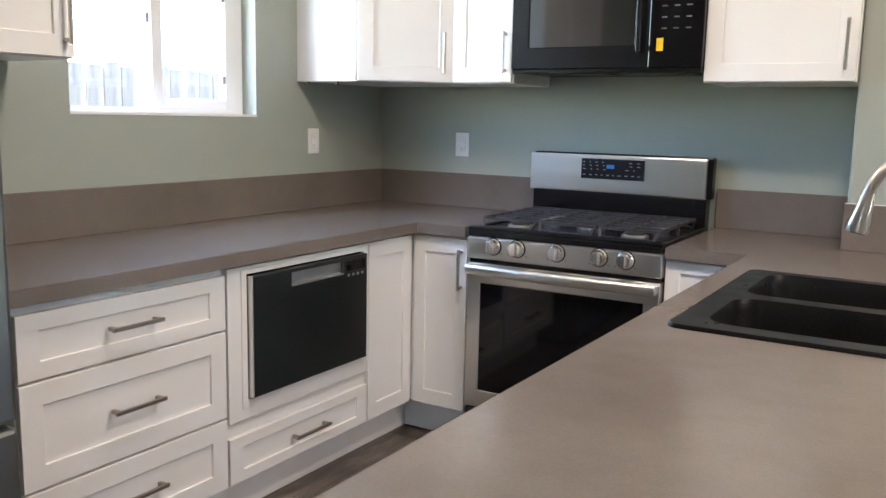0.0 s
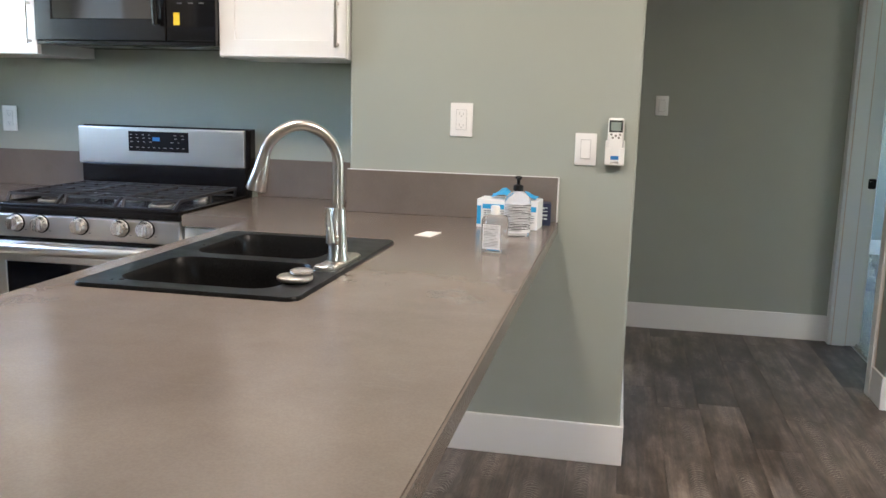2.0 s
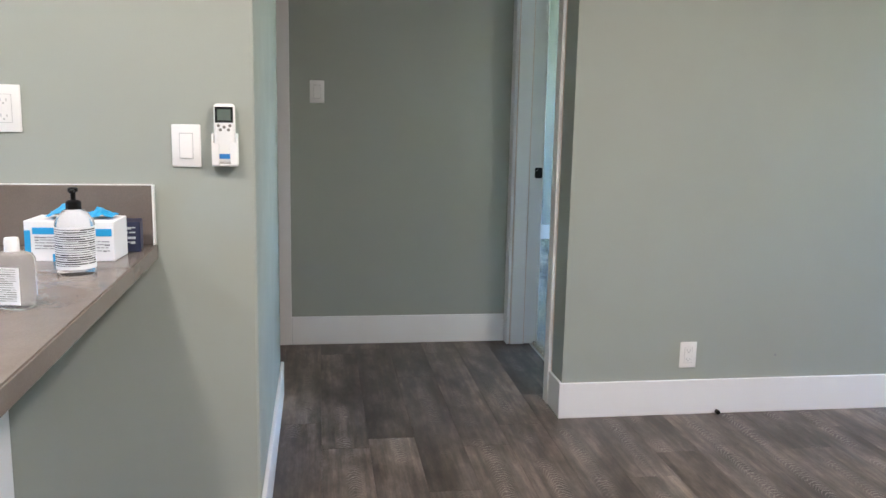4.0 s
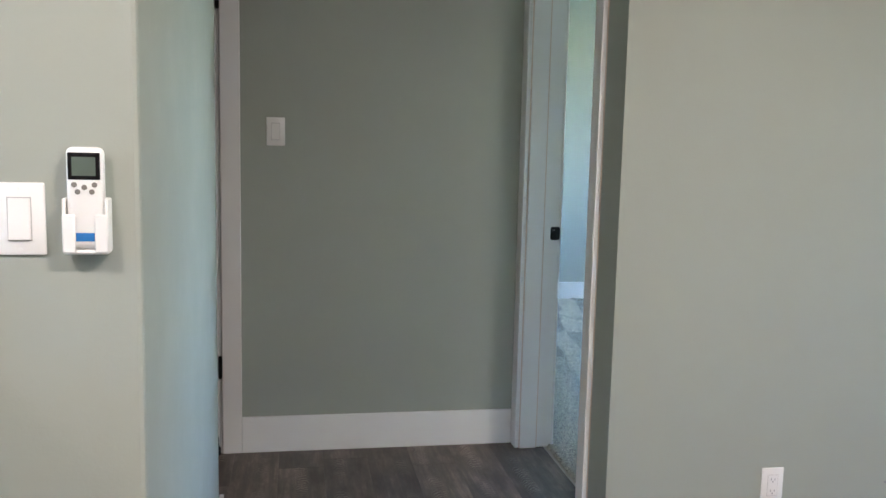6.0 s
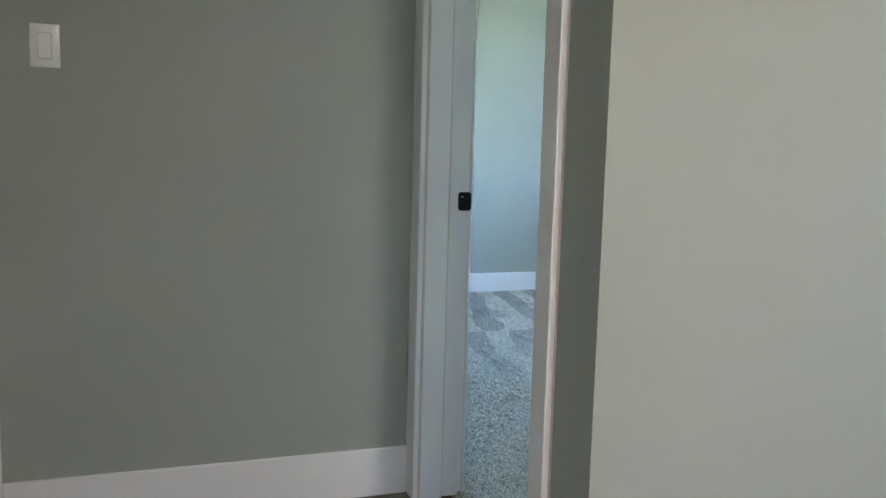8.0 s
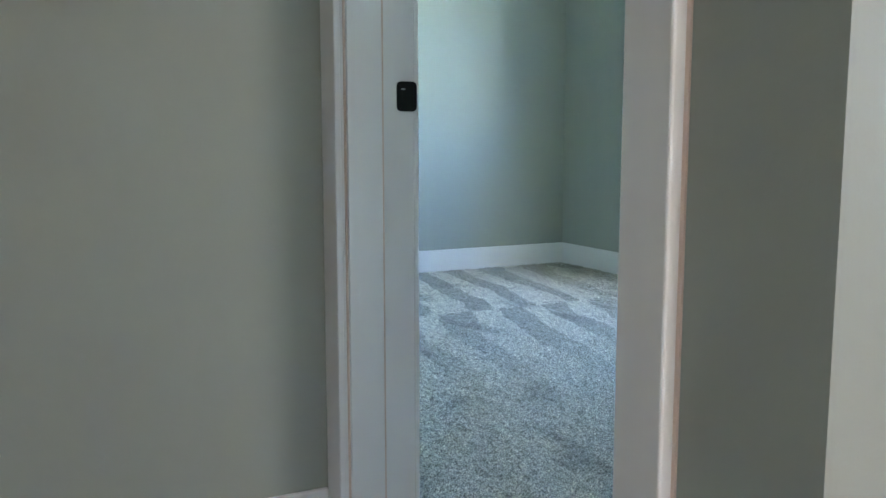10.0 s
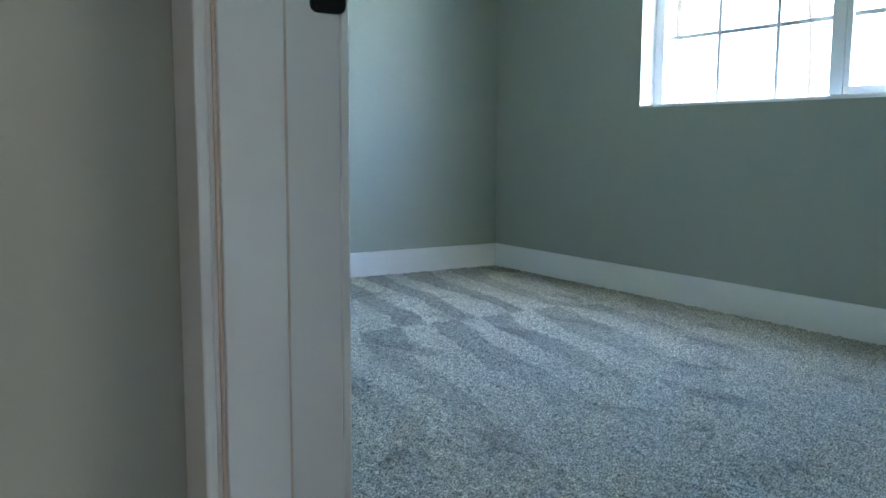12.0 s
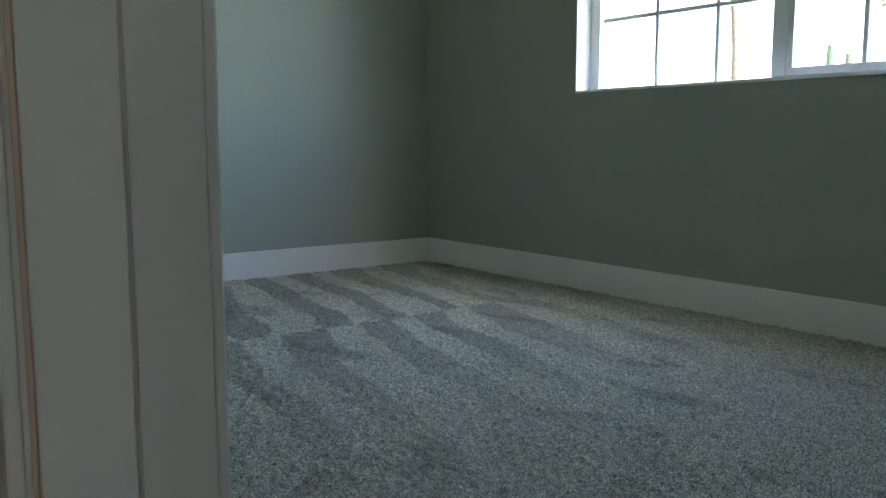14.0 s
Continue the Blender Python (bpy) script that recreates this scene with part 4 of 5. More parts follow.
def gas_range():
    # the range stands a little askew between the worktops
    pivot = Matrix.Translation((-0.857, 3.30, 0))
    r = thing("gas_range", "stainless steel gas range with black cooktop", "stove", Matrix.Translation((0.008, 0, 0)) @ pivot @ Matrix.Rotation(radians(1.5), 4, "Z") @ pivot.inverted())
    x0, x1 = -1.238, -0.477
    yf, yb = 3.335, 3.935
    one_box("body", r, BLACK, (x0, x1, yf, yb, 0.02, 0.895), 0.002)
    for x in (x0 + 0.05, x1 - 0.05):
        for y in (yf + 0.06, yb - 0.06):
            bm = bmesh.new()
            lathe(bm, ((0.018, 0.0), (0.018, 0.02)), 10, (x, y, 0))
            part("foot", bm, MATTBLACK, r)
    # cooktop tray with a raised lip
    bm = bmesh.new()
    bx(bm, x0 - 0.002, x1 + 0.002, yf - 0.035, yb - 0.01, 0.885, 0.912, 0.006)
    bx(bm, x0 - 0.002, x1 + 0.002, yf - 0.035, yf - 0.005, 0.905, 0.925, 0.006)
    bx(bm, x0 - 0.002, x0 + 0.018, yf - 0.01, yb - 0.01, 0.905, 0.922, 0.005)
    bx(bm, x1 - 0.018, x1 + 0.002, yf - 0.01, yb - 0.01, 0.905, 0.922, 0.005)
    part("cooktop", bm, BLACK, r, "glossy black enamel cooktop")
    cx = (x0 + x1) / 2
    for x, y, s in ((x0 + 0.15, yf + 0.12, 0.05), (x0 + 0.15, yb - 0.15, 0.042), (cx, (yf + yb) / 2 - 0.02, 0.055), (x1 - 0.15, yf + 0.12, 0.05), (x1 - 0.15, yb - 0.15, 0.036)):
        bm = bmesh.new()
        lathe(bm, ((s, 0.911), (s, 0.922), (s * 0.92, 0.926)), 20, (x, y, 0))
        b = part("burner", bm, STEEL, r, "steel burner ring", True)
        bm = bmesh.new()
        lathe(bm, ((s * 0.75, 0.926), (s * 0.75, 0.934), (s * 0.6, 0.937)), 20, (x, y, 0))
        part("burner_cap", bm, IRON, b, "", True)
    gw = (x1 - x0 - 0.05) / 3
    for k in range(3):
        gx0 = x0 + 0.025 + k * gw
        gx1 = gx0 + gw - 0.006
        gy0, gy1 = yf + 0.0, yb - 0.05
        bm = bmesh.new()
        t, zt = 0.0052, 0.951
        xa, xb, ya, yc = gx0 + t, gx1 - t, gy0 + 0.040, gy1 - 0.020
        # sloping end frames that come down to the cooktop, front and back
        for y, foot in ((ya, gy0 + 0.004), (yc, gy1 - 0.003)):
            beam(bm, (xa, y, zt), (xb, y, zt), t)
            for x in (xa, xb):
                beam(bm, (x, y, zt), (x + (0.012 if x == xa else -0.012), foot, 0.916), t)
            beam(bm, (xa + 0.012, foot, 0.921), (xb - 0.012, foot, 0.921), t * 0.9)
        for x in (xa, xb):
            beam(bm, (x, ya, zt), (x, yc, zt), t)
            beam(bm, (x, (ya + yc) / 2, zt), (x, (ya + yc) / 2, 0.913), t)
        for f in (0.17, 0.34, 0.5, 0.66, 0.83):
            y = ya + (yc - ya) * f
            beam(bm, (xa, y, zt + 0.001), (xb, y, zt + 0.001), t * 0.85)
        xm = (xa + xb) / 2
        beam(bm, (xm, ya, zt), (xm, ya + 0.11, zt), t * 0.85)
        beam(bm, (xm, yc - 0.11, zt), (xm, yc, zt), t * 0.85)
        beam(bm, (xm, (ya + yc) / 2 - 0.06, zt), (xm, (ya + yc) / 2 + 0.06, zt), t * 0.85)
        part("grate", bm, IRON, r, "cast iron pan grate")
    # control panel and knobs
    bm = bmesh.new()
    bx(bm, x0, x1, yf - 0.04, yf + 0.002, 0.800, 0.884, 0.004)
    part("control_panel", bm, STEEL, r, "brushed stainless knob panel")
    for x in (-1.126, -1.026, -0.866, -0.704, -0.606):
        bm = bmesh.new()
        lathe(bm, ((0.031, yf - 0.040), (0.031, yf - 0.046), (0.0275, yf - 0.05), (0.0265, yf - 0.068), (0.024, yf - 0.072)), 28, (x, 0, 0.853), 'y')
        ring = bmesh.new()
        lathe(ring, ((0.0345, yf - 0.0395), (0.0345, yf - 0.0415), (0.030, yf - 0.0425)), 28, (x, 0, 0.853), 'y')
        k = part("knob", bm, KNOB, r, "round polished metal control knob", True)
        bm = bmesh.new()
        bx(bm, x - 0.0105, x + 0.0105, yf - 0.084, yf - 0.071, 0.830, 0.876, 0.003, 2)
        part("grip_ridge", bm, KNOB, k)
        part("bezel_ring", ring, MATTBLACK, k, "dark ring behind the knob")
        for q in (-1, 1):
            bm = bmesh.new()
            bx(bm, x + q * 0.036 - 0.004, x + q * 0.036 + 0.004, yf - 0.0405, yf - 0.039, 0.826, 0.829)
            part("mark", bm, GREYPRINT, k)
    one_box("vent_slot", r, BLACK, (x0 + 0.004, x1 - 0.004, yf - 0.026, yf - 0.001, 0.782, 0.800))
    # oven door
    zd0, zd1 = 0.205, 0.782
    yd = yf - 0.040
    bm = bmesh.new()
    wx0, wx1, wz0, wz1 = x0 + 0.058, x1 - 0.058, 0.275, 0.705
    framed(bm, x0 + 0.002, x1 - 0.002, zd0, zd1, wx0, wx1, wz0, wz1, yd, yf - 0.001, None, 0.003)
    door = part("oven_door", bm, STEEL, r, "stainless oven door with black window")
    one_box("oven_window", door, BLACKGLASS, (wx0 - 0.002, wx1 + 0.002, yd + 0.004, yd + 0.02, wz0 - 0.002, wz1 + 0.002), 0, "black glass window")
    bm = bmesh.new()
    n = 14
    pts = []
    for k in range(n + 1):
        u = k / n
        pts.append((x0 + 0.012 + (x1 - x0 - 0.024) * u, yd - 0.030 - 0.016 * math.sin(math.pi * u), 0.762))
    tube(bm, pts, 0.0125, 12)
    for v in bm.verts:
        v.co.z = 0.762 + (v.co.z - 0.762) * 1.6
    h = part("door_handle", bm, STEEL, door, "bowed stainless bar handle", True)
    for x in (x0 + 0.024, x1 - 0.024):
        bm = bmesh.new()
        bx(bm, x - 0.014, x + 0.014, yd - 0.036, yd + 0.001, 0.746, 0.776, 0.004)
        part("handle_mount", bm, STEEL, door, "", True)
    one_box("storage_drawer", r, DARKSTEEL, (x0 + 0.002, x1 - 0.002, yd + 0.004, yf - 0.001, 0.055, 0.198), 0.003, "steel storage drawer front")
    # backguard
    one_box("riser", r, BLACK, (x0 + 0.004, x1 - 0.002, yb - 0.045, yb + 0.03, 0.895, 1.035), 0.004, "black enamel riser")
    one_box("backguard", r, BLACK, (x0 - 0.004, x1 + 0.012, yb - 0.018, yb + 0.035, 1.03, 1.198), 0.004, "black backguard shell")
    bm = bmesh.new()
    bx(bm, x0 - 0.020, x1 - 0.010, yb - 0.032, yb - 0.012, 1.032, 1.192, 0.006)
    guard = part("backguard_panel", bm, STEEL, r, "brushed stainless backguard panel")
    s = one_box("display", guard, SCREEN, (-1.018, -0.740, yb - 0.0335, yb - 0.031, 1.090, 1.176), 0.0006, "black touch display with pale print")
    bm = bmesh.new()
    rng = random.Random(4)
    for row, z in enumerate((1.160, 1.146, 1.130, 1.106)):
        x = -1.010
        while x < -0.762:
            w = rng.uniform(0.006, 0.015)
            if row == 3 or x < -0.91 or x > -0.835:
                bx(bm, x, x + w, yb - 0.0342, yb - 0.0334, z, z + 0.0026)
            x += w + (0.016 if row == 3 else 0.020)
    small_print = part("print", bm, GREYPRINT, s)
    small_print["kind"] = "stuff"
    one_box("clock", s, BLUEPRINT, (-0.905, -0.872, yb - 0.0342, yb - 0.0334, 1.136, 1.152), 0, "blue clock digits")


gas_range()


def microwave():
    m = thing("microwave", "black over-the-range microwave oven", "microwave")
    x0, x1, y0, y1, z0, z1 = -1.221, -0.455, 3.585, YN - 0.003, 1.522, 1.955
    one_box("body", m, BLACK, (x0, x1, y0 + 0.03, y1, z0, z1), 0.003)
    xs = -0.655
    bm = bmesh.new()
    framed(bm, x0, xs - 0.004, z0 + 0.012, z1, x0 + 0.075, xs - 0.055, z0 + 0.095, z1 - 0.07, y0, y0 + 0.03, None, 0.003)
    door = part("door", bm, BLACK, m, "glossy black microwave door", True)
    one_box("window", door, MESHGLASS, (x0 + 0.073, xs - 0.053, y0 + 0.006, y0 + 0.02, z0 + 0.093, z1 - 0.068), 0, "dark window glass")
    bm = bmesh.new()
    tube(bm, [(xs - 0.03, y0 - 0.03, z0 + 0.07), (xs - 0.03, y0 - 0.036, z0 + 0.2), (xs - 0.03, y0 - 0.03, z1 - 0.04)], 0.011, 12)
    for z in (z0 + 0.085, z1 - 0.055):
        bx(bm, xs - 0.038, xs - 0.022, y0 - 0.026, y0 + 0.002, z - 0.01, z + 0.01)
    part("handle", bm, BLACK, door, "black bar handle", True)
    p = one_box("control_panel", m, BLACKGLASS, (xs, x1, y0 + 0.001, y0 + 0.03, z0 + 0.012, z1), 0.004, "glossy black control panel")
    for r in range(5):
        for c in range(3):
            one_box("key_print", p, KEYPRINT, (xs + 0.045 + c * 0.045, xs + 0.065 + c * 0.045, y0 + 0.0003, y0 + 0.0012, z0 + 0.15 + r * 0.04, z0 + 0.155 + r * 0.04))
    one_box("sticker", p, YELLOW, (xs + 0.030, xs + 0.055, y0 - 0.0002, y0 + 0.0011, z0 + 0.072, z0 + 0.118), 0, "yellow paper sticker")
    one_box("vent_lip", m, BLACK, (x0 + 0.002, x1 - 0.002, y0 + 0.006, y0 + 0.05, z0 - 0.004, z0 + 0.012), 0.002)
    for x in (x0 + 0.06, x0 + 0.40):
        one_box("grease_filter", m, DARKSTEEL, (x, x + 0.30, y0 + 0.09, y0 + 0.25, z0 - 0.003, z0 + 0.002), 0.001, "steel grease filter")


microwave()


def refrigerator():
    f = thing("refrigerator", "grey steel refrigerator at the end of the counter", "refrigerator")
    one_box("body", f, FRIDGE, (XW + 0.03, -1.47, 0.62, 1.528, 0.03, 1.76), 0.004)
    one_box("freezer_door", f, FRIDGE, (-1.465, -1.385, 0.623, 1.526, 0.05, 0.62), 0.012)
    d = one_box("door", f, FRIDGE, (-1.465, -1.385, 0.623, 1.526, 0.632, 1.76), 0.012)
    bm = bmesh.new()
    tube(bm, [(-1.385, 0.70, 0.8), (-1.34, 0.70, 0.82), (-1.34, 0.70, 1.5), (-1.385, 0.70, 1.52)], 0.012, 10)
    part("handle", bm, STEEL, d, "", True)
    for y in (0.72, 1.47):
        one_box("foot", f, MATTBLACK, (-2.05, -1.5, y - 0.02, y + 0.02, 0, 0.03))


refrigerator()

# ---- sink and tap ----


def sink():
    s = thing("sink", "black granite double-bowl drop-in sink", "sink")
    x0, x1, y0, y1 = SINK
    zt = 0.922
    bm = bmesh.new()
    bowls = ((-0.050, 0.335, 2.235, 2.545, 0.06), (-0.050, 0.300, 2.600, 2.945, 0.06))

    def ring(pts):
        vs = [bm.verts.new(p) for p in pts]
        return vs, [bm.edges.new((vs[i], vs[(i + 1) % len(vs)])) for i in range(len(vs))]
    outer, oe = ring(rounded_loop(x0 + 0.004, x1 - 0.004, y0 + 0.004, y1 - 0.004, 0.028, zt))
    inner = [ring(rounded_loop(b[0], b[1], b[2], b[3], b[4], zt)) for b in bowls]
    bmesh.ops.triangle_fill(bm, use_beauty=True, edges=oe + [e for _, es in inner for e in es])
    low, _ = ring(rounded_loop(x0, x1, y0, y1, 0.032, zt - 0.005))
    foot, _ = ring(rounded_loop(x0, x1, y0, y1, 0.032, CT1))

    def skirt(a, b):
        for i in range(len(a)):
            j = (i + 1) % len(a)
            bm.faces.new((a[i], a[j], b[j], b[i]))
    skirt(outer, low)
    skirt(low, foot)
    part("rim", bm, GRANITE, s, "speckled black composite rim", True)
    for b in bowls:
        bm = bmesh.new()
        loops = []
        for dz, g in ((0, 0), (-0.003, 0.0012), (-0.03, 0.007), (-0.17, 0.016), (-0.195, 0.03)):
            loops.append([bm.verts.new(p) for p in rounded_loop(b[0] + g, b[1] - g, b[2] + g, b[3] - g, b[4], zt + dz)])
        for a, c in zip(loops, loops[1:]):
            for i in range(len(a)):
                j = (i + 1) % len(a)
                bm.faces.new((a[i], a[j], c[j], c[i]))
        bm.faces.new(loops[-1])
        bowl = part("bowl", bm, GRANITE, s, "", True)
        bm = bmesh.new()
        lathe(bm, ((0.045, zt - 0.1945), (0.045, zt - 0.192), (0.03, zt - 0.1915)), 20, ((b[0] + b[1]) / 2, (b[2] + b[3]) / 2, 0))
        part("drain", bm, STEEL, bowl, "steel drain ring", True)


sink()


def tap():
    t = thing("kitchen_faucet", "brushed nickel gooseneck pull-down faucet", "faucet")
    bx0, by0, z0 = 0.370, 2.583, 0.922
    bm = bmesh.new()
    loops = [[bm.verts.new(p) for p in rounded_loop(bx0 - 0.03 + g, bx0 + 0.03 - g, by0 - 0.125 + g, by0 + 0.125 - g, 0.028, z)] for z, g in ((z0 - 0.002, 0), (z0 + 0.004, 0), (z0 + 0.007, 0.003))]
    for a, c in zip(loops, loops[1:]):
        for i in range(len(a)):
            j = (i + 1) % len(a)
            bm.faces.new((a[i], a[j], c[j], c[i]))
    bm.faces.new(loops[-1])
    part("deck_plate", bm, NICKEL, t, "nickel deck plate", True)
    bm = bmesh.new()
    lathe(bm, ((0.027, z0 + 0.006), (0.027, z0 + 0.012), (0.0245, z0 + 0.02), (0.0225, z0 + 0.07), (0.0185, z0 + 0.138), (0.0175, z0 + 0.141)), 24, (bx0, by0, 0))
    part("body", bm, NICKEL, t, "", True)
    bm = bmesh.new()
    u = Vector((-0.80, -0.60, 0))      # the spout is swung towards the room
    foot = Vector((bx0, by0, 0))
    r = 0.095
    pts = [foot + Vector((0, 0, z0 + h)) for h in (0.138, 0.19, 0.247)]
    for k in range(1, 15):
        a = math.pi * 0.93 * k / 14
        pts.append(foot + u * (r - r * math.cos(a)) + Vector((0, 0, z0 + 0.247 + r * 1.05 * math.sin(a))))
    tube(bm, pts, 0.0135, 16)
    part("spout", bm, NICKEL, t, "arched nickel spout", True)
    end, prev = Vector(pts[-1]), Vector(pts[-2])
    d = ((end - prev).normalized() - u * 0.06).normalized()
    bm = bmesh.new()
    q = [end + d * s for s in (-0.004, 0.004, 0.03, 0.078, 0.083)]
    tube(bm, q, [0.0138, 0.015, 0.0175, 0.0245, 0.0215], 20)
    head = part("spray_head", bm, NICKEL, t, "flared spray head", True)
    bm = bmesh.new()
    q = [end + d * s for s in (0.0825, 0.085)]
    tube(bm, q, 0.018, 16)
    part("nozzle", bm, RUBBER, head)
    bm = bmesh.new()
    tube(bm, [(bx0, by0 - 0.018, z0 + 0.062), (bx0 - 0.006, by0 - 0.036, z0 + 0.062)], 0.014, 16)
    tube(bm, [(bx0 - 0.006, by0 - 0.036, z0 + 0.058), (bx0 - 0.009, by0 - 0.039, z0 + 0.09), (bx0 - 0.013, by0 - 0.040, z0 + 0.145)], [0.0125, 0.009, 0.0075], 12)
    part("lever", bm, NICKEL, t, "nickel side lever", True)


tap()


def strainers():
    for x, y, z, r, n in ((0.352, 2.335, 0.922, 0.041, 1), (0.372, 2.475, 0.9295, 0.024, 2)):
        o = thing("sink_strainer" if n == 1 else "hole_cover", "steel basket strainer lying on the sink rim" if n == 1 else "round nickel tap-hole cover on the deck plate", "strainer" if n == 1 else "cover")
        bm = bmesh.new()
        if n == 1:
            lathe(bm, ((r * 0.75, z), (r, z + 0.006), (r, z + 0.012), (r * 0.9, z + 0.015), (r * 0.5, z + 0.016)), 28, (x, y, 0))
        else:
            lathe(bm, ((r, z), (r, z + 0.004), (r * 0.85, z + 0.007)), 24, (x, y, 0))
        part("disc", bm, STEEL, o, "", True)
        if n == 1:
            bm = bmesh.new()
            lathe(bm, ((0.011, z + 0.015), (0.011, z + 0.018), (0.026, z + 0.020), (0.027, z + 0.025), (0.02, z + 0.028)), 24, (x + 0.012, y + 0.01, 0))
            part("knob", bm, STEEL, o, "", True)


strainers()

# ---- plates, remote and small things ----


def wall_plate(name, label, category, at, style):
    """A screwless wall plate 72 x 114 mm; local x right, z up, out of the wall along -y."""
    p = thing(name, label, category, at, "wall plates")
    bm = bmesh.new()
    bx(bm, -0.037, 0.037, -0.006, 0.0, -0.057, 0.057, 0.003)
    part("plate", bm, PLASTIC, p, "", True)
    bm = bmesh.new()
    bx(bm, -0.0175, 0.0175, -0.0064, -0.004, -0.0345, 0.0345)
    part("gap", bm, SEAM, p)
    if style == "rocker":
        bm = bmesh.new()
        bx(bm, -0.0162, 0.0162, -0.0105, -0.004, -0.033, 0.033, 0.001, 1)
        for v in bm.verts:
            if v.co.y < -0.008 and v.co.z > 0:
                v.co.y += 0.0035
        part("rocker", bm, PLASTIC, p)
    else:
        one_box("insert", p, PLASTIC, (-0.0165, 0.0165, -0.008, -0.004, -0.0335, 0.0335), 0.001)
        if style == "gfci":
            for z in (-0.004, 0.004):
                one_box("button", p, PLASTIC, (-0.006, 0.006, -0.0095, -0.0075, z - 0.003, z + 0.003), 0.0005)
        for zc in (-0.019, 0.019):
            bm = bmesh.new()
            bx(bm, -0.0075, -0.0055, -0.0084, -0.0075, zc - 0.002, zc + 0.006)
            bx(bm, 0.0055, 0.0075, -0.0084, -0.0075, zc - 0.002, zc + 0.005)
            bx(bm, -0.002, 0.002, -0.0084, -0.0075, zc - 0.0085, zc - 0.0045)
            part("slots", bm, SEAM if style == "gfci" else GREYPRINT, p)
    for z in (-0.048, 0.048):
        bm = bmesh.new()
        lathe(bm, ((0.0028, -0.0066), (0.0028, -0.005)), 10, (0, 0, z), 'y')
        part("screw", bm, PLASTIC, p)
    return p


wall_plate("wall_outlet", "white outlet on the window wall above the counter", "outlet", pose(XW, 3.460, 1.218, 0, 0, 90), "outlet")
wall_plate("wall_outlet", "white outlet on the range wall above the counter", "outlet", pose(-1.675, YN, 1.210), "outlet")
wall_plate("wall_outlet", "white safety outlet above the peninsula upstand", "outlet", pose(0.482, YJ, 1.271) @ Matrix.Diagonal((1.13, 1, 1.07, 1)), "gfci")
wall_plate("light_switch", "white rocker switch beside the remote holder", "light switch", pose(0.937, YJ, 1.180) @ Matrix.Diagonal((1.03, 1, 1, 1)), "rocker")
wall_plate("light_switch", "white rocker switch on the hall wall", "light switch", pose(1.283, YH, 1.345), "rocker")
wall_plate("wall_outlet", "white outlet low on the living room wall", "outlet", pose(2.848, YR, 0.264), "outlet")


def remote_control():
    h = thing("remote_holder", "white plastic wall holder for the remote", "holder", pose(1.040, YJ, 1.210))
    bm = bmesh.new()
    bx(bm, -0.034, 0.034, -0.005, 0.0, -0.080, 0.005, 0.002, 1)
    bx(bm, -0.034, -0.029, -0.032, -0.005, -0.080, 0.005, 0.002, 1)
    bx(bm, 0.029, 0.034, -0.032, -0.005, -0.080, 0.005, 0.002, 1)
    bx(bm, -0.034, 0.034, -0.032, -0.005, -0.083, -0.076, 0.003, 1)
    part("shell", bm, PLASTIC, h, "", True)
    for x in (-1, 1):
        bm = bmesh.new()
        bx(bm, min(x * 0.014, x * 0.034), max(x * 0.014, x * 0.034), -0.035, -0.031, -0.080, -0.020, 0.002, 1)
        part("front_lip", bm, PLASTIC, h, "", True)
    r = thing("remote_control", "white air conditioner remote in its holder", "remote", pose(1.040, YJ, 1.210))
    bm = bmesh.new()
    bx(bm, -0.028, 0.028, -0.0305, -0.006, -0.075, 0.084, 0.010, 3)
    body = part("case", bm, PLASTIC, r, "", True)
    one_box("bezel", r, BLACK, (-0.0238, 0.0238, -0.0318, -0.030, 0.034, 0.076), 0.001, "black screen surround")
    one_box("screen", r, LCD, (-0.0175, 0.0175, -0.0324, -0.0316, 0.040, 0.069), 0, "grey-green liquid crystal screen")
    for x, z in ((-0.015, 0.026), (0.0, 0.022), (0.015, 0.026), (-0.010, 0.015), (0.011, 0.015)):
        bm = bmesh.new()
        lathe(bm, ((0.0042, -0.0318), (0.0042, -0.030)), 12, (x, 0, z), 'y')
        part("button", bm, RUBBER, r, "", True)
    one_box("badge", r, BLUEPRINT, (-0.017, 0.017, -0.0312, -0.0303, -0.062, -0.049), 0, "blue printed badge")


remote_control()


def paper_card():
    bm = bmesh.new()
    p = [Vector((0.433, 3.150)), Vector((0.490, 3.130)), Vector((0.504, 3.229)), Vector((0.453, 3.241))]
    low = [bm.verts.new((v.x, v.y, CT1)) for v in p]
    high = [bm.verts.new((v.x, v.y, CT1 + 0.0012 + 0.002 * (i == 2))) for i, v in enumerate(p)]
    bm.faces.new(low[::-1])
    bm.faces.new(high)
    for i in range(4):
        bm.faces.new((low[i], low[(i + 1) % 4], high[(i + 1) % 4], high[i]))
    tagged(mesh_object("paper_card", bm, PAPER), "small white card lying on the quartz worktop", "card")


paper_card()


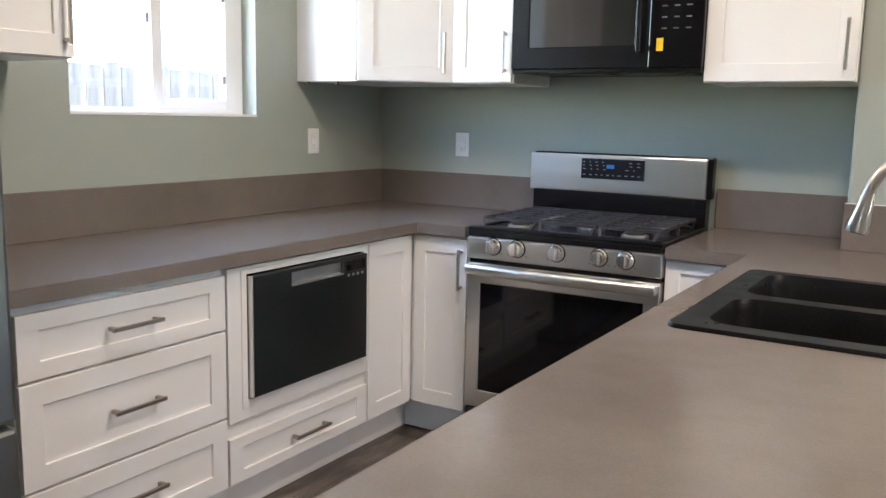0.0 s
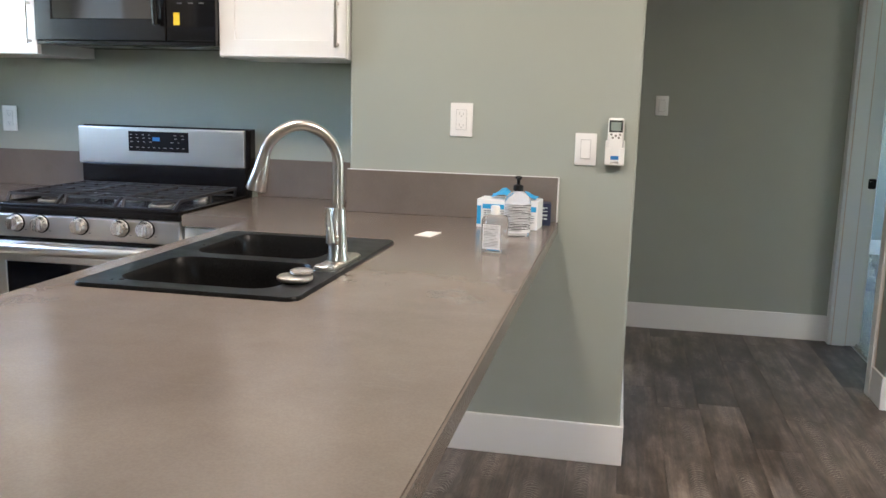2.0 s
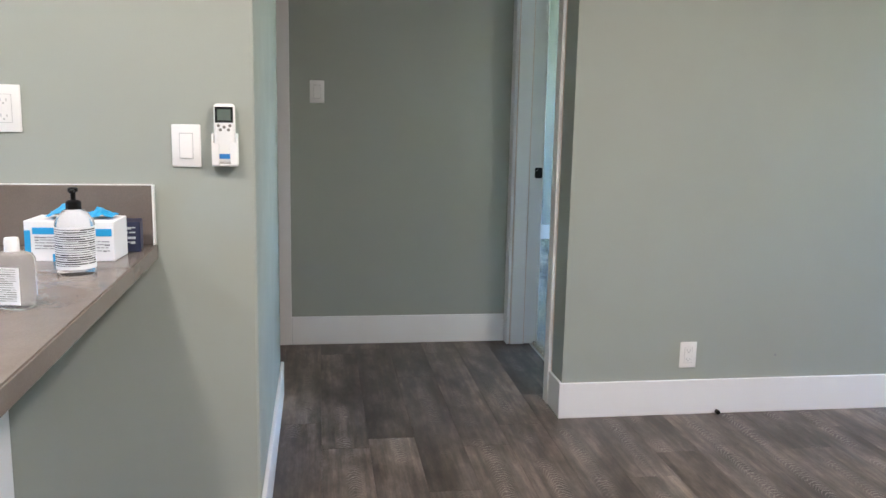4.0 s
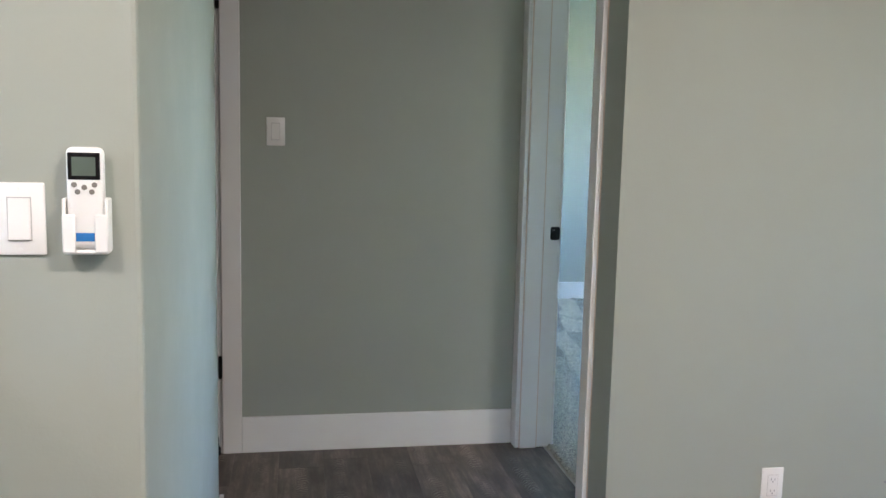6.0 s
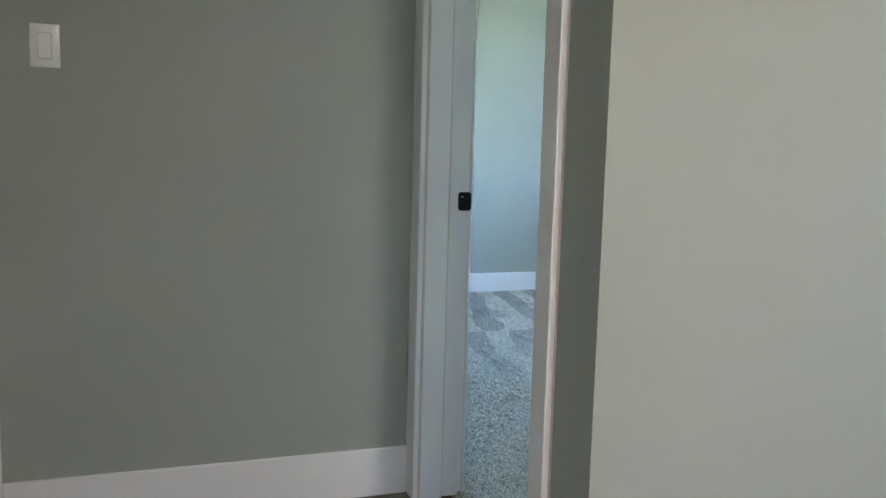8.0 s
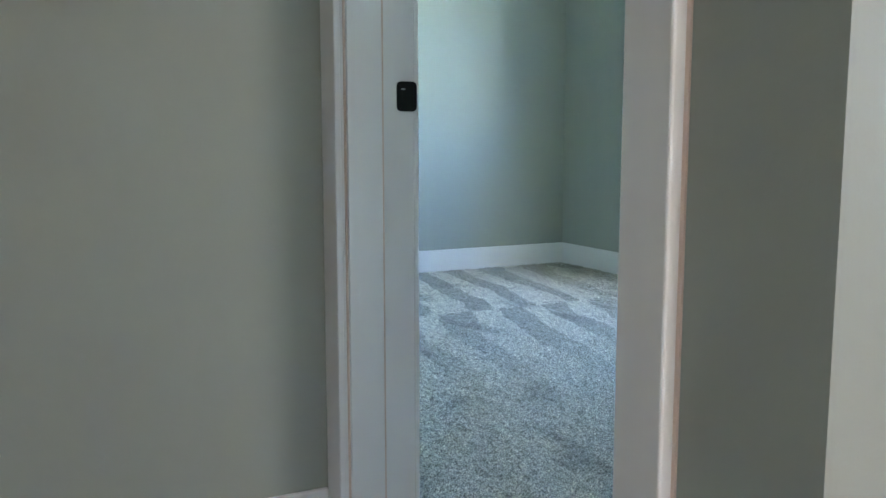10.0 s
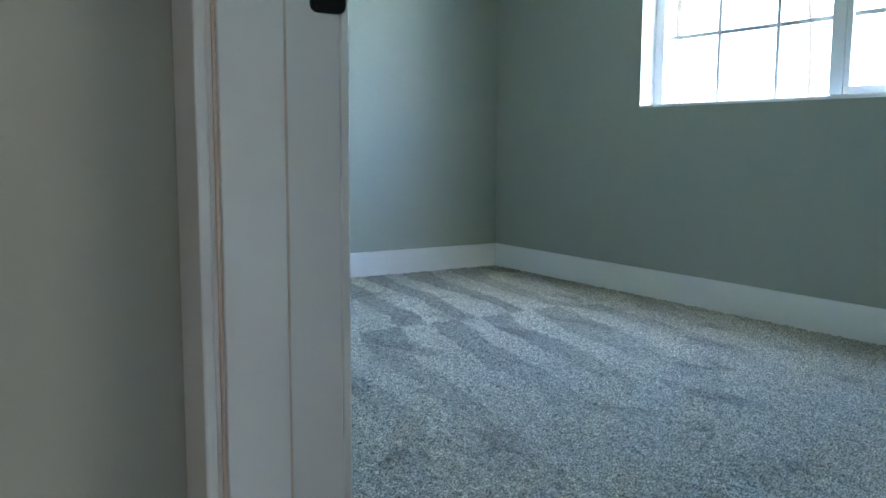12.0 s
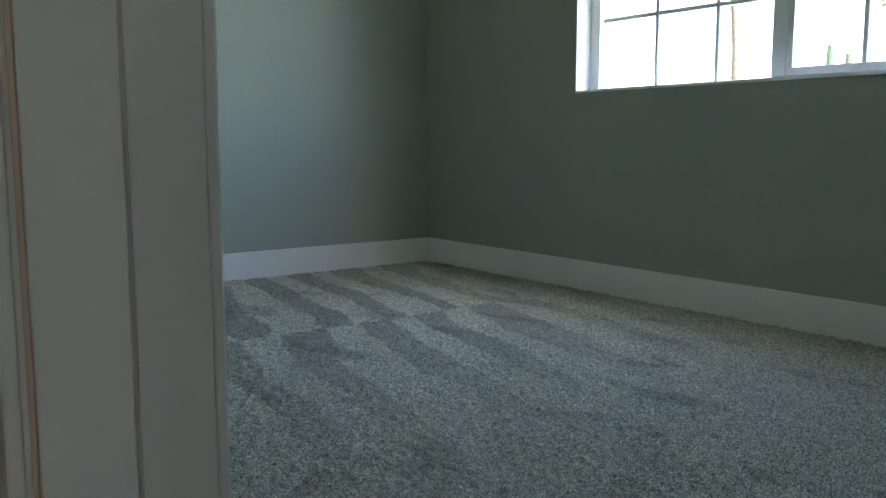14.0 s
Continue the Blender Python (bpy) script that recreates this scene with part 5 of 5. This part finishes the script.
def text_bars(parent, rows, x0, x1, z0, z1, y, mat, seed, bend=None, longest=0.022):
    """Unreadable small print: short bars in rows."""
    rng = random.Random(seed)
    bm = bmesh.new()
    for k in range(rows):
        z = z1 - (z1 - z0) * k / rows
        x = x0
        while x < x1 - 0.004:
            w = min(rng.uniform(longest * 0.3, longest), x1 - x)
            h = (z1 - z0) / rows * rng.choice((0.25, 0.3, 0.5))
            if bend:
                n = 10
                for q in range(n):
                    a, b = (x + w * q / n) / bend, (x + w * (q + 1) / n) / bend
                    r = bend + 0.0006
                    vs = [bm.verts.new((r * math.sin(s), -r * math.cos(s), zz)) for s, zz in ((a, z - h), (b, z - h), (b, z), (a, z))]
                    bm.faces.new(vs)
            else:
                bx(bm, x, x + w, y, y + 0.0004, z - h, z)
            x += w + rng.choice((0.0012, 0.0025))
            if rng.random() < 0.03:
                break
    small_print = part("print", bm, mat, parent)
    small_print["kind"] = "stuff"
    return small_print


def small_bottle():
    b = thing("sanitizer_bottle", "small clear square sanitizer bottle with white flip cap", "bottle", Matrix.Translation((0.721, 2.937, CT1)) @ pose(0, 0, 0, 0, 0, -12) @ Matrix.Diagonal((1.0, 1.0, 1.1, 1.0)))
    bm = bmesh.new()
    loops = [[bm.verts.new(p) for p in rounded_loop(-w, w, -d, d, r, z, 3)] for w, d, r, z in
             ((0.030, 0.022, 0.008, 0.0), (0.034, 0.026, 0.010, 0.004), (0.035, 0.026, 0.010, 0.084), (0.031, 0.023, 0.010, 0.093), (0.014, 0.013, 0.0125, 0.099))]
    for a, c in zip(loops, loops[1:]):
        for i in range(len(a)):
            j = (i + 1) % len(a)
            bm.faces.new((a[i], a[j], c[j], c[i]))
    bm.faces.new(loops[0][::-1])
    bm.faces.new(loops[-1])
    part("bottle", bm, CLEAR, b, "clear plastic bottle", True)
    lab = one_box("label", b, SHEER, (-0.026, 0.026, -0.0275, -0.0266, 0.010, 0.074), 0, "sheer printed label")
    text_bars(lab, 15, -0.023, 0.020, 0.014, 0.071, -0.0280, SEAM, 1, None, 0.04)
    bm = bmesh.new()
    lathe(bm, ((0.0135, 0.098), (0.0135, 0.116), (0.012, 0.121)), 18)
    cap = part("cap", bm, PLASTIC, b, "white cap", True)


small_bottle()


def pump_bottle():
    b = thing("pump_bottle", "round clear sanitizer bottle with black pump", "bottle", pose(0.746, 3.262, CT1, 0, 0, 10))
    bm = bmesh.new()
    lathe(bm, ((0.040, 0), (0.0425, 0.004), (0.0425, 0.112), (0.040, 0.122), (0.024, 0.142), (0.015, 0.147)), 32)
    part("bottle", bm, CLEAR, b, "clear plastic bottle", True)
    bm = bmesh.new()
    for k in range(17):
        a, c = radians(-100 + 200 * k / 17), radians(-100 + 200 * (k + 1) / 17)
        r = 0.0431
        bm.faces.new([bm.verts.new((r * math.sin(s), -r * math.cos(s), z)) for s, z in ((a, 0.014), (c, 0.014), (c, 0.108), (a, 0.108))])
    bmesh.ops.remove_doubles(bm, verts=bm.verts[:], dist=1e-5)
    lab = part("label", bm, CARD, b, "white wrap-round label with dark print", True)
    text_bars(lab, 17, -0.055, 0.055, 0.018, 0.104, 0, MATTBLACK, 2, 0.0431, 0.07)
    bm = bmesh.new()
    lathe(bm, ((0.0165, 0.145), (0.0165, 0.162), (0.012, 0.165), (0.0055, 0.166), (0.0055, 0.184), (0.011, 0.185), (0.011, 0.192), (0.006, 0.194)), 20)
    bx(bm, -0.005, 0.005, -0.038, 0.0, 0.184, 0.191, 0.002, 1)
    part("pump", bm, MATTBLACK, b, "black pump head", True)


pump_bottle()


def wipes_box():
    w = thing("tissue_box", "white and blue carton with blue film on top", "box", pose(0.698, 3.456, CT1, 0, 0, -4))
    one_box("carton", w, CARD, (-0.105, 0.105, -0.055, 0.055, 0, 0.098), 0.002)
    one_box("stripe", w, CYAN, (-0.085, -0.010, -0.0562, -0.055, 0.066, 0.082), 0, "sky blue stripe")
    one_box("stripe", w, CYAN, (0.045, 0.100, -0.0562, -0.055, 0.062, 0.080), 0, "sky blue stripe")
    one_box("stripe", w, CYAN, (-0.040, 0.010, -0.0562, -0.055, 0.0, 0.018), 0, "sky blue stripe")
    one_box("stripe", w, CYAN, (-0.104, -0.090, -0.0562, -0.055, 0.012, 0.075), 0, "sky blue stripe")
    text_bars(w, 5, -0.08, -0.005, 0.025, 0.06, -0.0565, GREYPRINT, 3)
    text_bars(w, 4, 0.045, 0.095, 0.02, 0.05, -0.0565, GREYPRINT, 6)
    # crumpled blue film that stands out of the opening
    for cx, seed, s in ((-0.02, 7, 1.0), (0.06, 9, 0.75)):
        bm = bmesh.new()
        n = 7
        rng = random.Random(seed)
        grid = [[bm.verts.new((cx + (i / n - 0.5) * 0.085 * s + rng.uniform(-0.004, 0.004), (j / n - 0.5) * 0.06 + rng.uniform(-0.004, 0.004),
                               0.0985 + 0.030 * s * math.exp(-(((i / n - 0.5) * 2.4) ** 2 + ((j / n - 0.5) * 2.4) ** 2)) + rng.uniform(0, 0.009))) for j in range(n + 1)] for i in range(n + 1)]
        for i in range(n):
            for j in range(n):
                bm.faces.new((grid[i][j], grid[i + 1][j], grid[i + 1][j + 1], grid[i][j + 1]))
        part("film", bm, CYAN, w, "crumpled sky blue plastic film")


wipes_box()


def navy_item():
    n = thing("navy_item", "small dark navy item against the stone upstand, simplified to a box", "box", pose(0.798, 3.560, CT1, 0, 0, 6))
    # plain box stands in for a dark blue item that is no carton
    one_box("carton", n, NAVY, (-0.035, 0.032, -0.035, 0.035, 0, 0.078), 0.002)
    text_bars(n, 4, -0.03, 0.02, 0.015, 0.065, -0.0358, LETTER, 5)


navy_item()


def door_bumper():
    b = thing("door_bumper", "tiny black rubber bumper at the baseboard", "door stop", pose(2.99, YR - 0.014, 0.0))
    bm = bmesh.new()
    lathe(bm, ((0.009, -0.022), (0.009, -0.004), (0.006, 0.0)), 12, (0, 0, 0.012), 'y')
    part("bumper", bm, MATTBLACK, b, "", True)


door_bumper()

def nail_hole():
    n = thing("wall_anchor", "tiny dark wall anchor in the painted wall", "wall anchor", pose(3.25, YR, 0.254))
    bm = bmesh.new()
    lathe(bm, ((0.0045, -0.0015), (0.0035, 0.001)), 10, (0, 0, 0), 'y')
    part("anchor", bm, GREYPRINT, n)


nail_hole()


def floor_stop():
    """A small black rubber stop on the hall floor by the hinge side of the door."""
    n = thing("rubber_stop", "small black rubber stop at the foot of the hall door", "door stop", pose(1.04, YH - 0.018, 0.0))
    bm = bmesh.new()
    lathe(bm, ((0.016, 0.0), (0.016, 0.03), (0.010, 0.04), (0.010, 0.075), (0.006, 0.08)), 14)
    part("stop", bm, MATTBLACK, n, "", True)


floor_stop()


def ceiling_light(x, y):
    c = thing("ceiling_light", "unseen round recessed warm ceiling light with white trim", "ceiling light", pose(x, y, TOP), "ceiling lights")
    bm = bmesh.new()
    n = 32
    prof = ((0.145, 0.0), (0.145, -0.016), (0.152, -0.018), (0.172, -0.008), (0.175, 0.0))
    rings = [[bm.verts.new((r * math.cos(2 * math.pi * k / n), r * math.sin(2 * math.pi * k / n), z)) for k in range(n)] for r, z in prof]
    for a, d in zip(rings, rings[1:]):
        for k in range(n):
            j = (k + 1) % n
            bm.faces.new((a[k], a[j], d[j], d[k]))
    part("trim_ring", bm, PLASTIC, c, "", True)


# trims for the unseen lamps, the added fill at x 4.6 included
for x, y in ((0.42, 2.2), (-0.85, 2.3), (2.46, 2.1), (4.6, 2.1)):
    ceiling_light(x, y)

# ---- outside ----
bm = bmesh.new()
bx(bm, -1500, 1500, -1500, 1500, -0.45, -0.32)
tagged(mesh_object("ground", bm, GROUND), "unseen ground, tan by the house and greener east, to tint bounced light", "ground", kind="structure")


def fence():
    f = thing("fence", "weathered grey wooden board fence", "fence")
    one_box("rail", f, FENCEWOOD, (-5.06, -5.02, 1.5, 10.0, 0.1, 0.19))
    one_box("rail", f, FENCEWOOD, (-5.06, -5.02, 1.5, 10.0, 1.25, 1.34))
    rng = random.Random(8)
    bm = bmesh.new()
    bx(bm, -0.01, 0.01, 0, 0.142, 0, 2.0, 0.003, 1)
    me = bpy.data.meshes.new("board")
    bm.to_mesh(me)
    bm.free()
    me.materials.append(FENCEWOOD)
    for k in range(56):
        b = new("board", me)
        b.parent = f
        b.matrix_basis = pose(-5.0 + rng.uniform(-0.006, 0.006), 1.5 + k * 0.15, -0.32 + rng.uniform(-0.02, 0.02), 0, 0, rng.uniform(-1, 1))


fence()


def fan_palm(x, y, height, crown, trunk, label, seed):
    t = thing("palm_tree", label, "palm tree", pose(x, y, -0.33), "palm trees")
    rng = random.Random(seed)
    bm = bmesh.new()
    n = 14
    tube(bm, [(0.15 * math.sin(k * 0.35), 0.1 * math.cos(k * 0.4), height * k / n) for k in range(n + 1)], [trunk * (1.25 - 0.45 * k / n) * (1 + 0.06 * (k % 2)) for k in range(n + 1)], 12)
    part("trunk", bm, BARK, t, "ringed grey palm trunk", True)
    bm = bmesh.new()
    for k in range(64):
        a = rng.uniform(0, 2 * math.pi)
        up = rng.uniform(-0.9, 1.1)
        d = Vector((math.cos(a) * math.cos(up), math.sin(a) * math.cos(up), math.sin(up)))
        stem = crown * rng.uniform(0.45, 0.65)
        root = Vector((0, 0, height))
        hub = root + d * stem
        side = d.cross(Vector((0, 0, 1))).normalized()
        nrm = side.cross(d).normalized()
        for q in range(13):
            s = radians(-75 + 150 * q / 12)
            dirn = (d * math.cos(s) + side * math.sin(s)).normalized()
            tip = hub + dirn * crown * rng.uniform(0.42, 0.55) + Vector((0, 0, -crown * rng.uniform(0.05, 0.2)))
            w = (side * math.cos(s) - d * math.sin(s)) * crown * 0.034
            mid = hub.lerp(tip, 0.55) + nrm * crown * 0.02
            v = [bm.verts.new(p) for p in (hub, mid - w, tip, mid + w)]
            bm.faces.new(v)
        w = side * crown * 0.012
        v = [bm.verts.new(p) for p in (root - w, hub - w * 0.6, hub + w * 0.6, root + w)]
        bm.faces.new(v)
    part("crown", bm, PALMLEAF, t, "fan leaves with drooping tips")
    return t


def from_window(yaw, distance):
    """A place outside, by its bearing from the doorway and its distance."""
    return 2.17 + distance * math.sin(radians(yaw)), 5.01 + distance * math.cos(radians(yaw))


fan_palm(*from_window(55.5, 40), 8.9, 1.15, 0.155, "tall fan palm with a shaggy round crown", 1)
fan_palm(*from_window(64.6, 80), 12.4, 1.6, 0.13, "slender far fan palm with a thin trunk", 2)


def feather_palm(x, y, height, crown):
    t = thing("palm_tree", "feather palm with long drooping fronds", "palm tree", pose(x, y, -0.33), "palm trees")
    rng = random.Random(12)
    bm = bmesh.new()
    tube(bm, [(0, 0, height * k / 8) for k in range(9)], [0.2 - 0.01 * k for k in range(9)], 10)
    part("trunk", bm, BARK, t, "", True)
    bm = bmesh.new()
    for k in range(16):
        a = 2 * math.pi * k / 16 + rng.uniform(-0.15, 0.15)
        out = Vector((math.cos(a), math.sin(a), 0))
        side = Vector((-out.y, out.x, 0))
        rise = rng.uniform(0.15, 0.6)
        for q in range(26):
            u = (q + 1) / 26
            p = Vector((0, 0, height)) + out * crown * u + Vector((0, 0, crown * (rise * u - 1.1 * u * u)))
            for s in (-1, 1):
                tip = p + side * s * crown * 0.16 + Vector((0, 0, -crown * 0.2)) + out * crown * 0.05
                v = [bm.verts.new(c) for c in (p, p + out * crown * 0.035, tip)]
                bm.faces.new(v)
    part("crown", bm, PALMLEAF, t)


feather_palm(*from_window(47.7, 38), 7.6, 1.7)


def cypress(x, y, height, radius, seed):
    t = thing("cypress_tree", "slim dark cypress far beyond the window", "tree", pose(x, y, -0.33), "cypress trees")
    rng = random.Random(seed)
    bm = bmesh.new()
    tube(bm, [(0, 0, 0), (0, 0, height * 0.9)], [0.2, 0.05], 8)
    part("trunk", bm, BARK, t)
    bm = bmesh.new()
    for k in range(900):
        u = rng.random() ** 0.8
        r = radius * math.sin(math.pi * min(1, 0.12 + 0.88 * (1 - u))) ** 0.6 * (1 - u * 0.55) * rng.uniform(0.7, 1.1)
        a = rng.uniform(0, 6.283)
        p = Vector((r * math.cos(a), r * math.sin(a), height * (0.04 + 0.96 * u)))
        d = Vector((math.cos(a) * 0.3, math.sin(a) * 0.3, 1)) * 0.5
        w = Vector((-math.sin(a), math.cos(a), 0)) * 0.16
        bm.faces.new([bm.verts.new(c) for c in (p - w, p + w, p + d)])
    part("crown", bm, CYPRESS, t)


cypress(*from_window(61.1, 95), 10.3, 0.75, 3)
cypress(*from_window(62.1, 95), 9.4, 0.6, 4)


def broad_tree(x, y):
    t = thing("leafy_tree", "broad green tree with yellowing leaves", "tree", pose(x, y, -0.33))
    rng = random.Random(21)
    bm = bmesh.new()
    tube(bm, [(0, 0, 0), (0.1, 0, 1.6), (0.05, 0.1, 3.6), (0.2, 0, 5.9)], [0.22, 0.17, 0.14, 0.07], 10)
    part("trunk", bm, BARK, t, "", True)
    tips = []
    bm = bmesh.new()
    for k in range(46):
        a, up = rng.uniform(0, 6.283), rng.uniform(-0.1, 1.2)
        length = rng.uniform(1.2, 2.0)
        root = Vector((0.1, 0.05, rng.uniform(3.4, 5.4)))
        end = root + Vector((math.cos(a) * math.cos(up), math.sin(a) * math.cos(up), math.sin(up))) * length
        tube(bm, [root, root.lerp(end, 0.5) + Vector((0, 0, 0.15)), end], [0.06, 0.04, 0.015], 6)
        tips += [root.lerp(end, f) for f in (0.55, 0.75, 0.9, 1.0)]
    part("limbs", bm, BARK, t, "", True)
    bm = bmesh.new()
    for tip in tips:
        for k in range(560):
            p = tip + Vector((rng.gauss(0, 0.2), rng.gauss(0, 0.2), rng.gauss(0, 0.2)))
            d = Vector((rng.uniform(-1, 1), rng.uniform(-1, 1), rng.uniform(-1, 0.4))).normalized() * rng.uniform(0.06, 0.11)
            w = d.cross(Vector((rng.uniform(-1, 1), rng.uniform(-1, 1), 1))).normalized() * 0.028
            bm.faces.new([bm.verts.new(c) for c in (p, p + d * 0.5 + w, p + d, p + d * 0.5 - w)])
    part("crown", bm, TREELEAF, t, "clumps of green and yellow leaves")


broad_tree(*from_window(71.0, 15))

# ---- floor planks ----


def planks():
    w, length, gap = 0.181, 1.22, 0.0001
    bm = bmesh.new()
    bx(bm, gap, w - gap, gap, length - gap, -0.006, 0.0)
    bmesh.ops.translate(bm, verts=[v for v in bm.verts if v.co.z < -0.001], vec=(0, 0, 0.0048))
    for v in bm.verts:
        if v.co.z > -0.001:
            v.co.x += 0.0003 if v.co.x < w / 2 else -0.0003
            v.co.y += 0.0004 if v.co.y < length / 2 else -0.0004
    me = bpy.data.meshes.new("plank")
    bm.to_mesh(me)
    bm.free()
    me.materials.append(PLANK)
    rng = random.Random(3)
    far = []
    for i in range(46):
        x = XW + 0.012 + i * w
        start = -3.28 - rng.uniform(0, length)
        for j in range(9):
            y = start + j * length
            if y + length < -3.2 or y > 5.76 or (x > 2.30 and y > 4.62) or x + w > 6.25:
                continue
            if -1.8 < x < 4.9 and y > 0.6:
                p = new("plank", me)
                p.parent = floor
                p.location = (x, y, 0)
            else:
                far.append((x, y))
    bm = bmesh.new()
    for x, y in far:
        bx(bm, x + gap, x + w - gap, y + gap, min(y + length - gap, 5.78), -0.006, -0.0004)
    rest = part("far_planks", bm, PLANK, floor)
    rest["kind"] = "stuff"


planks()
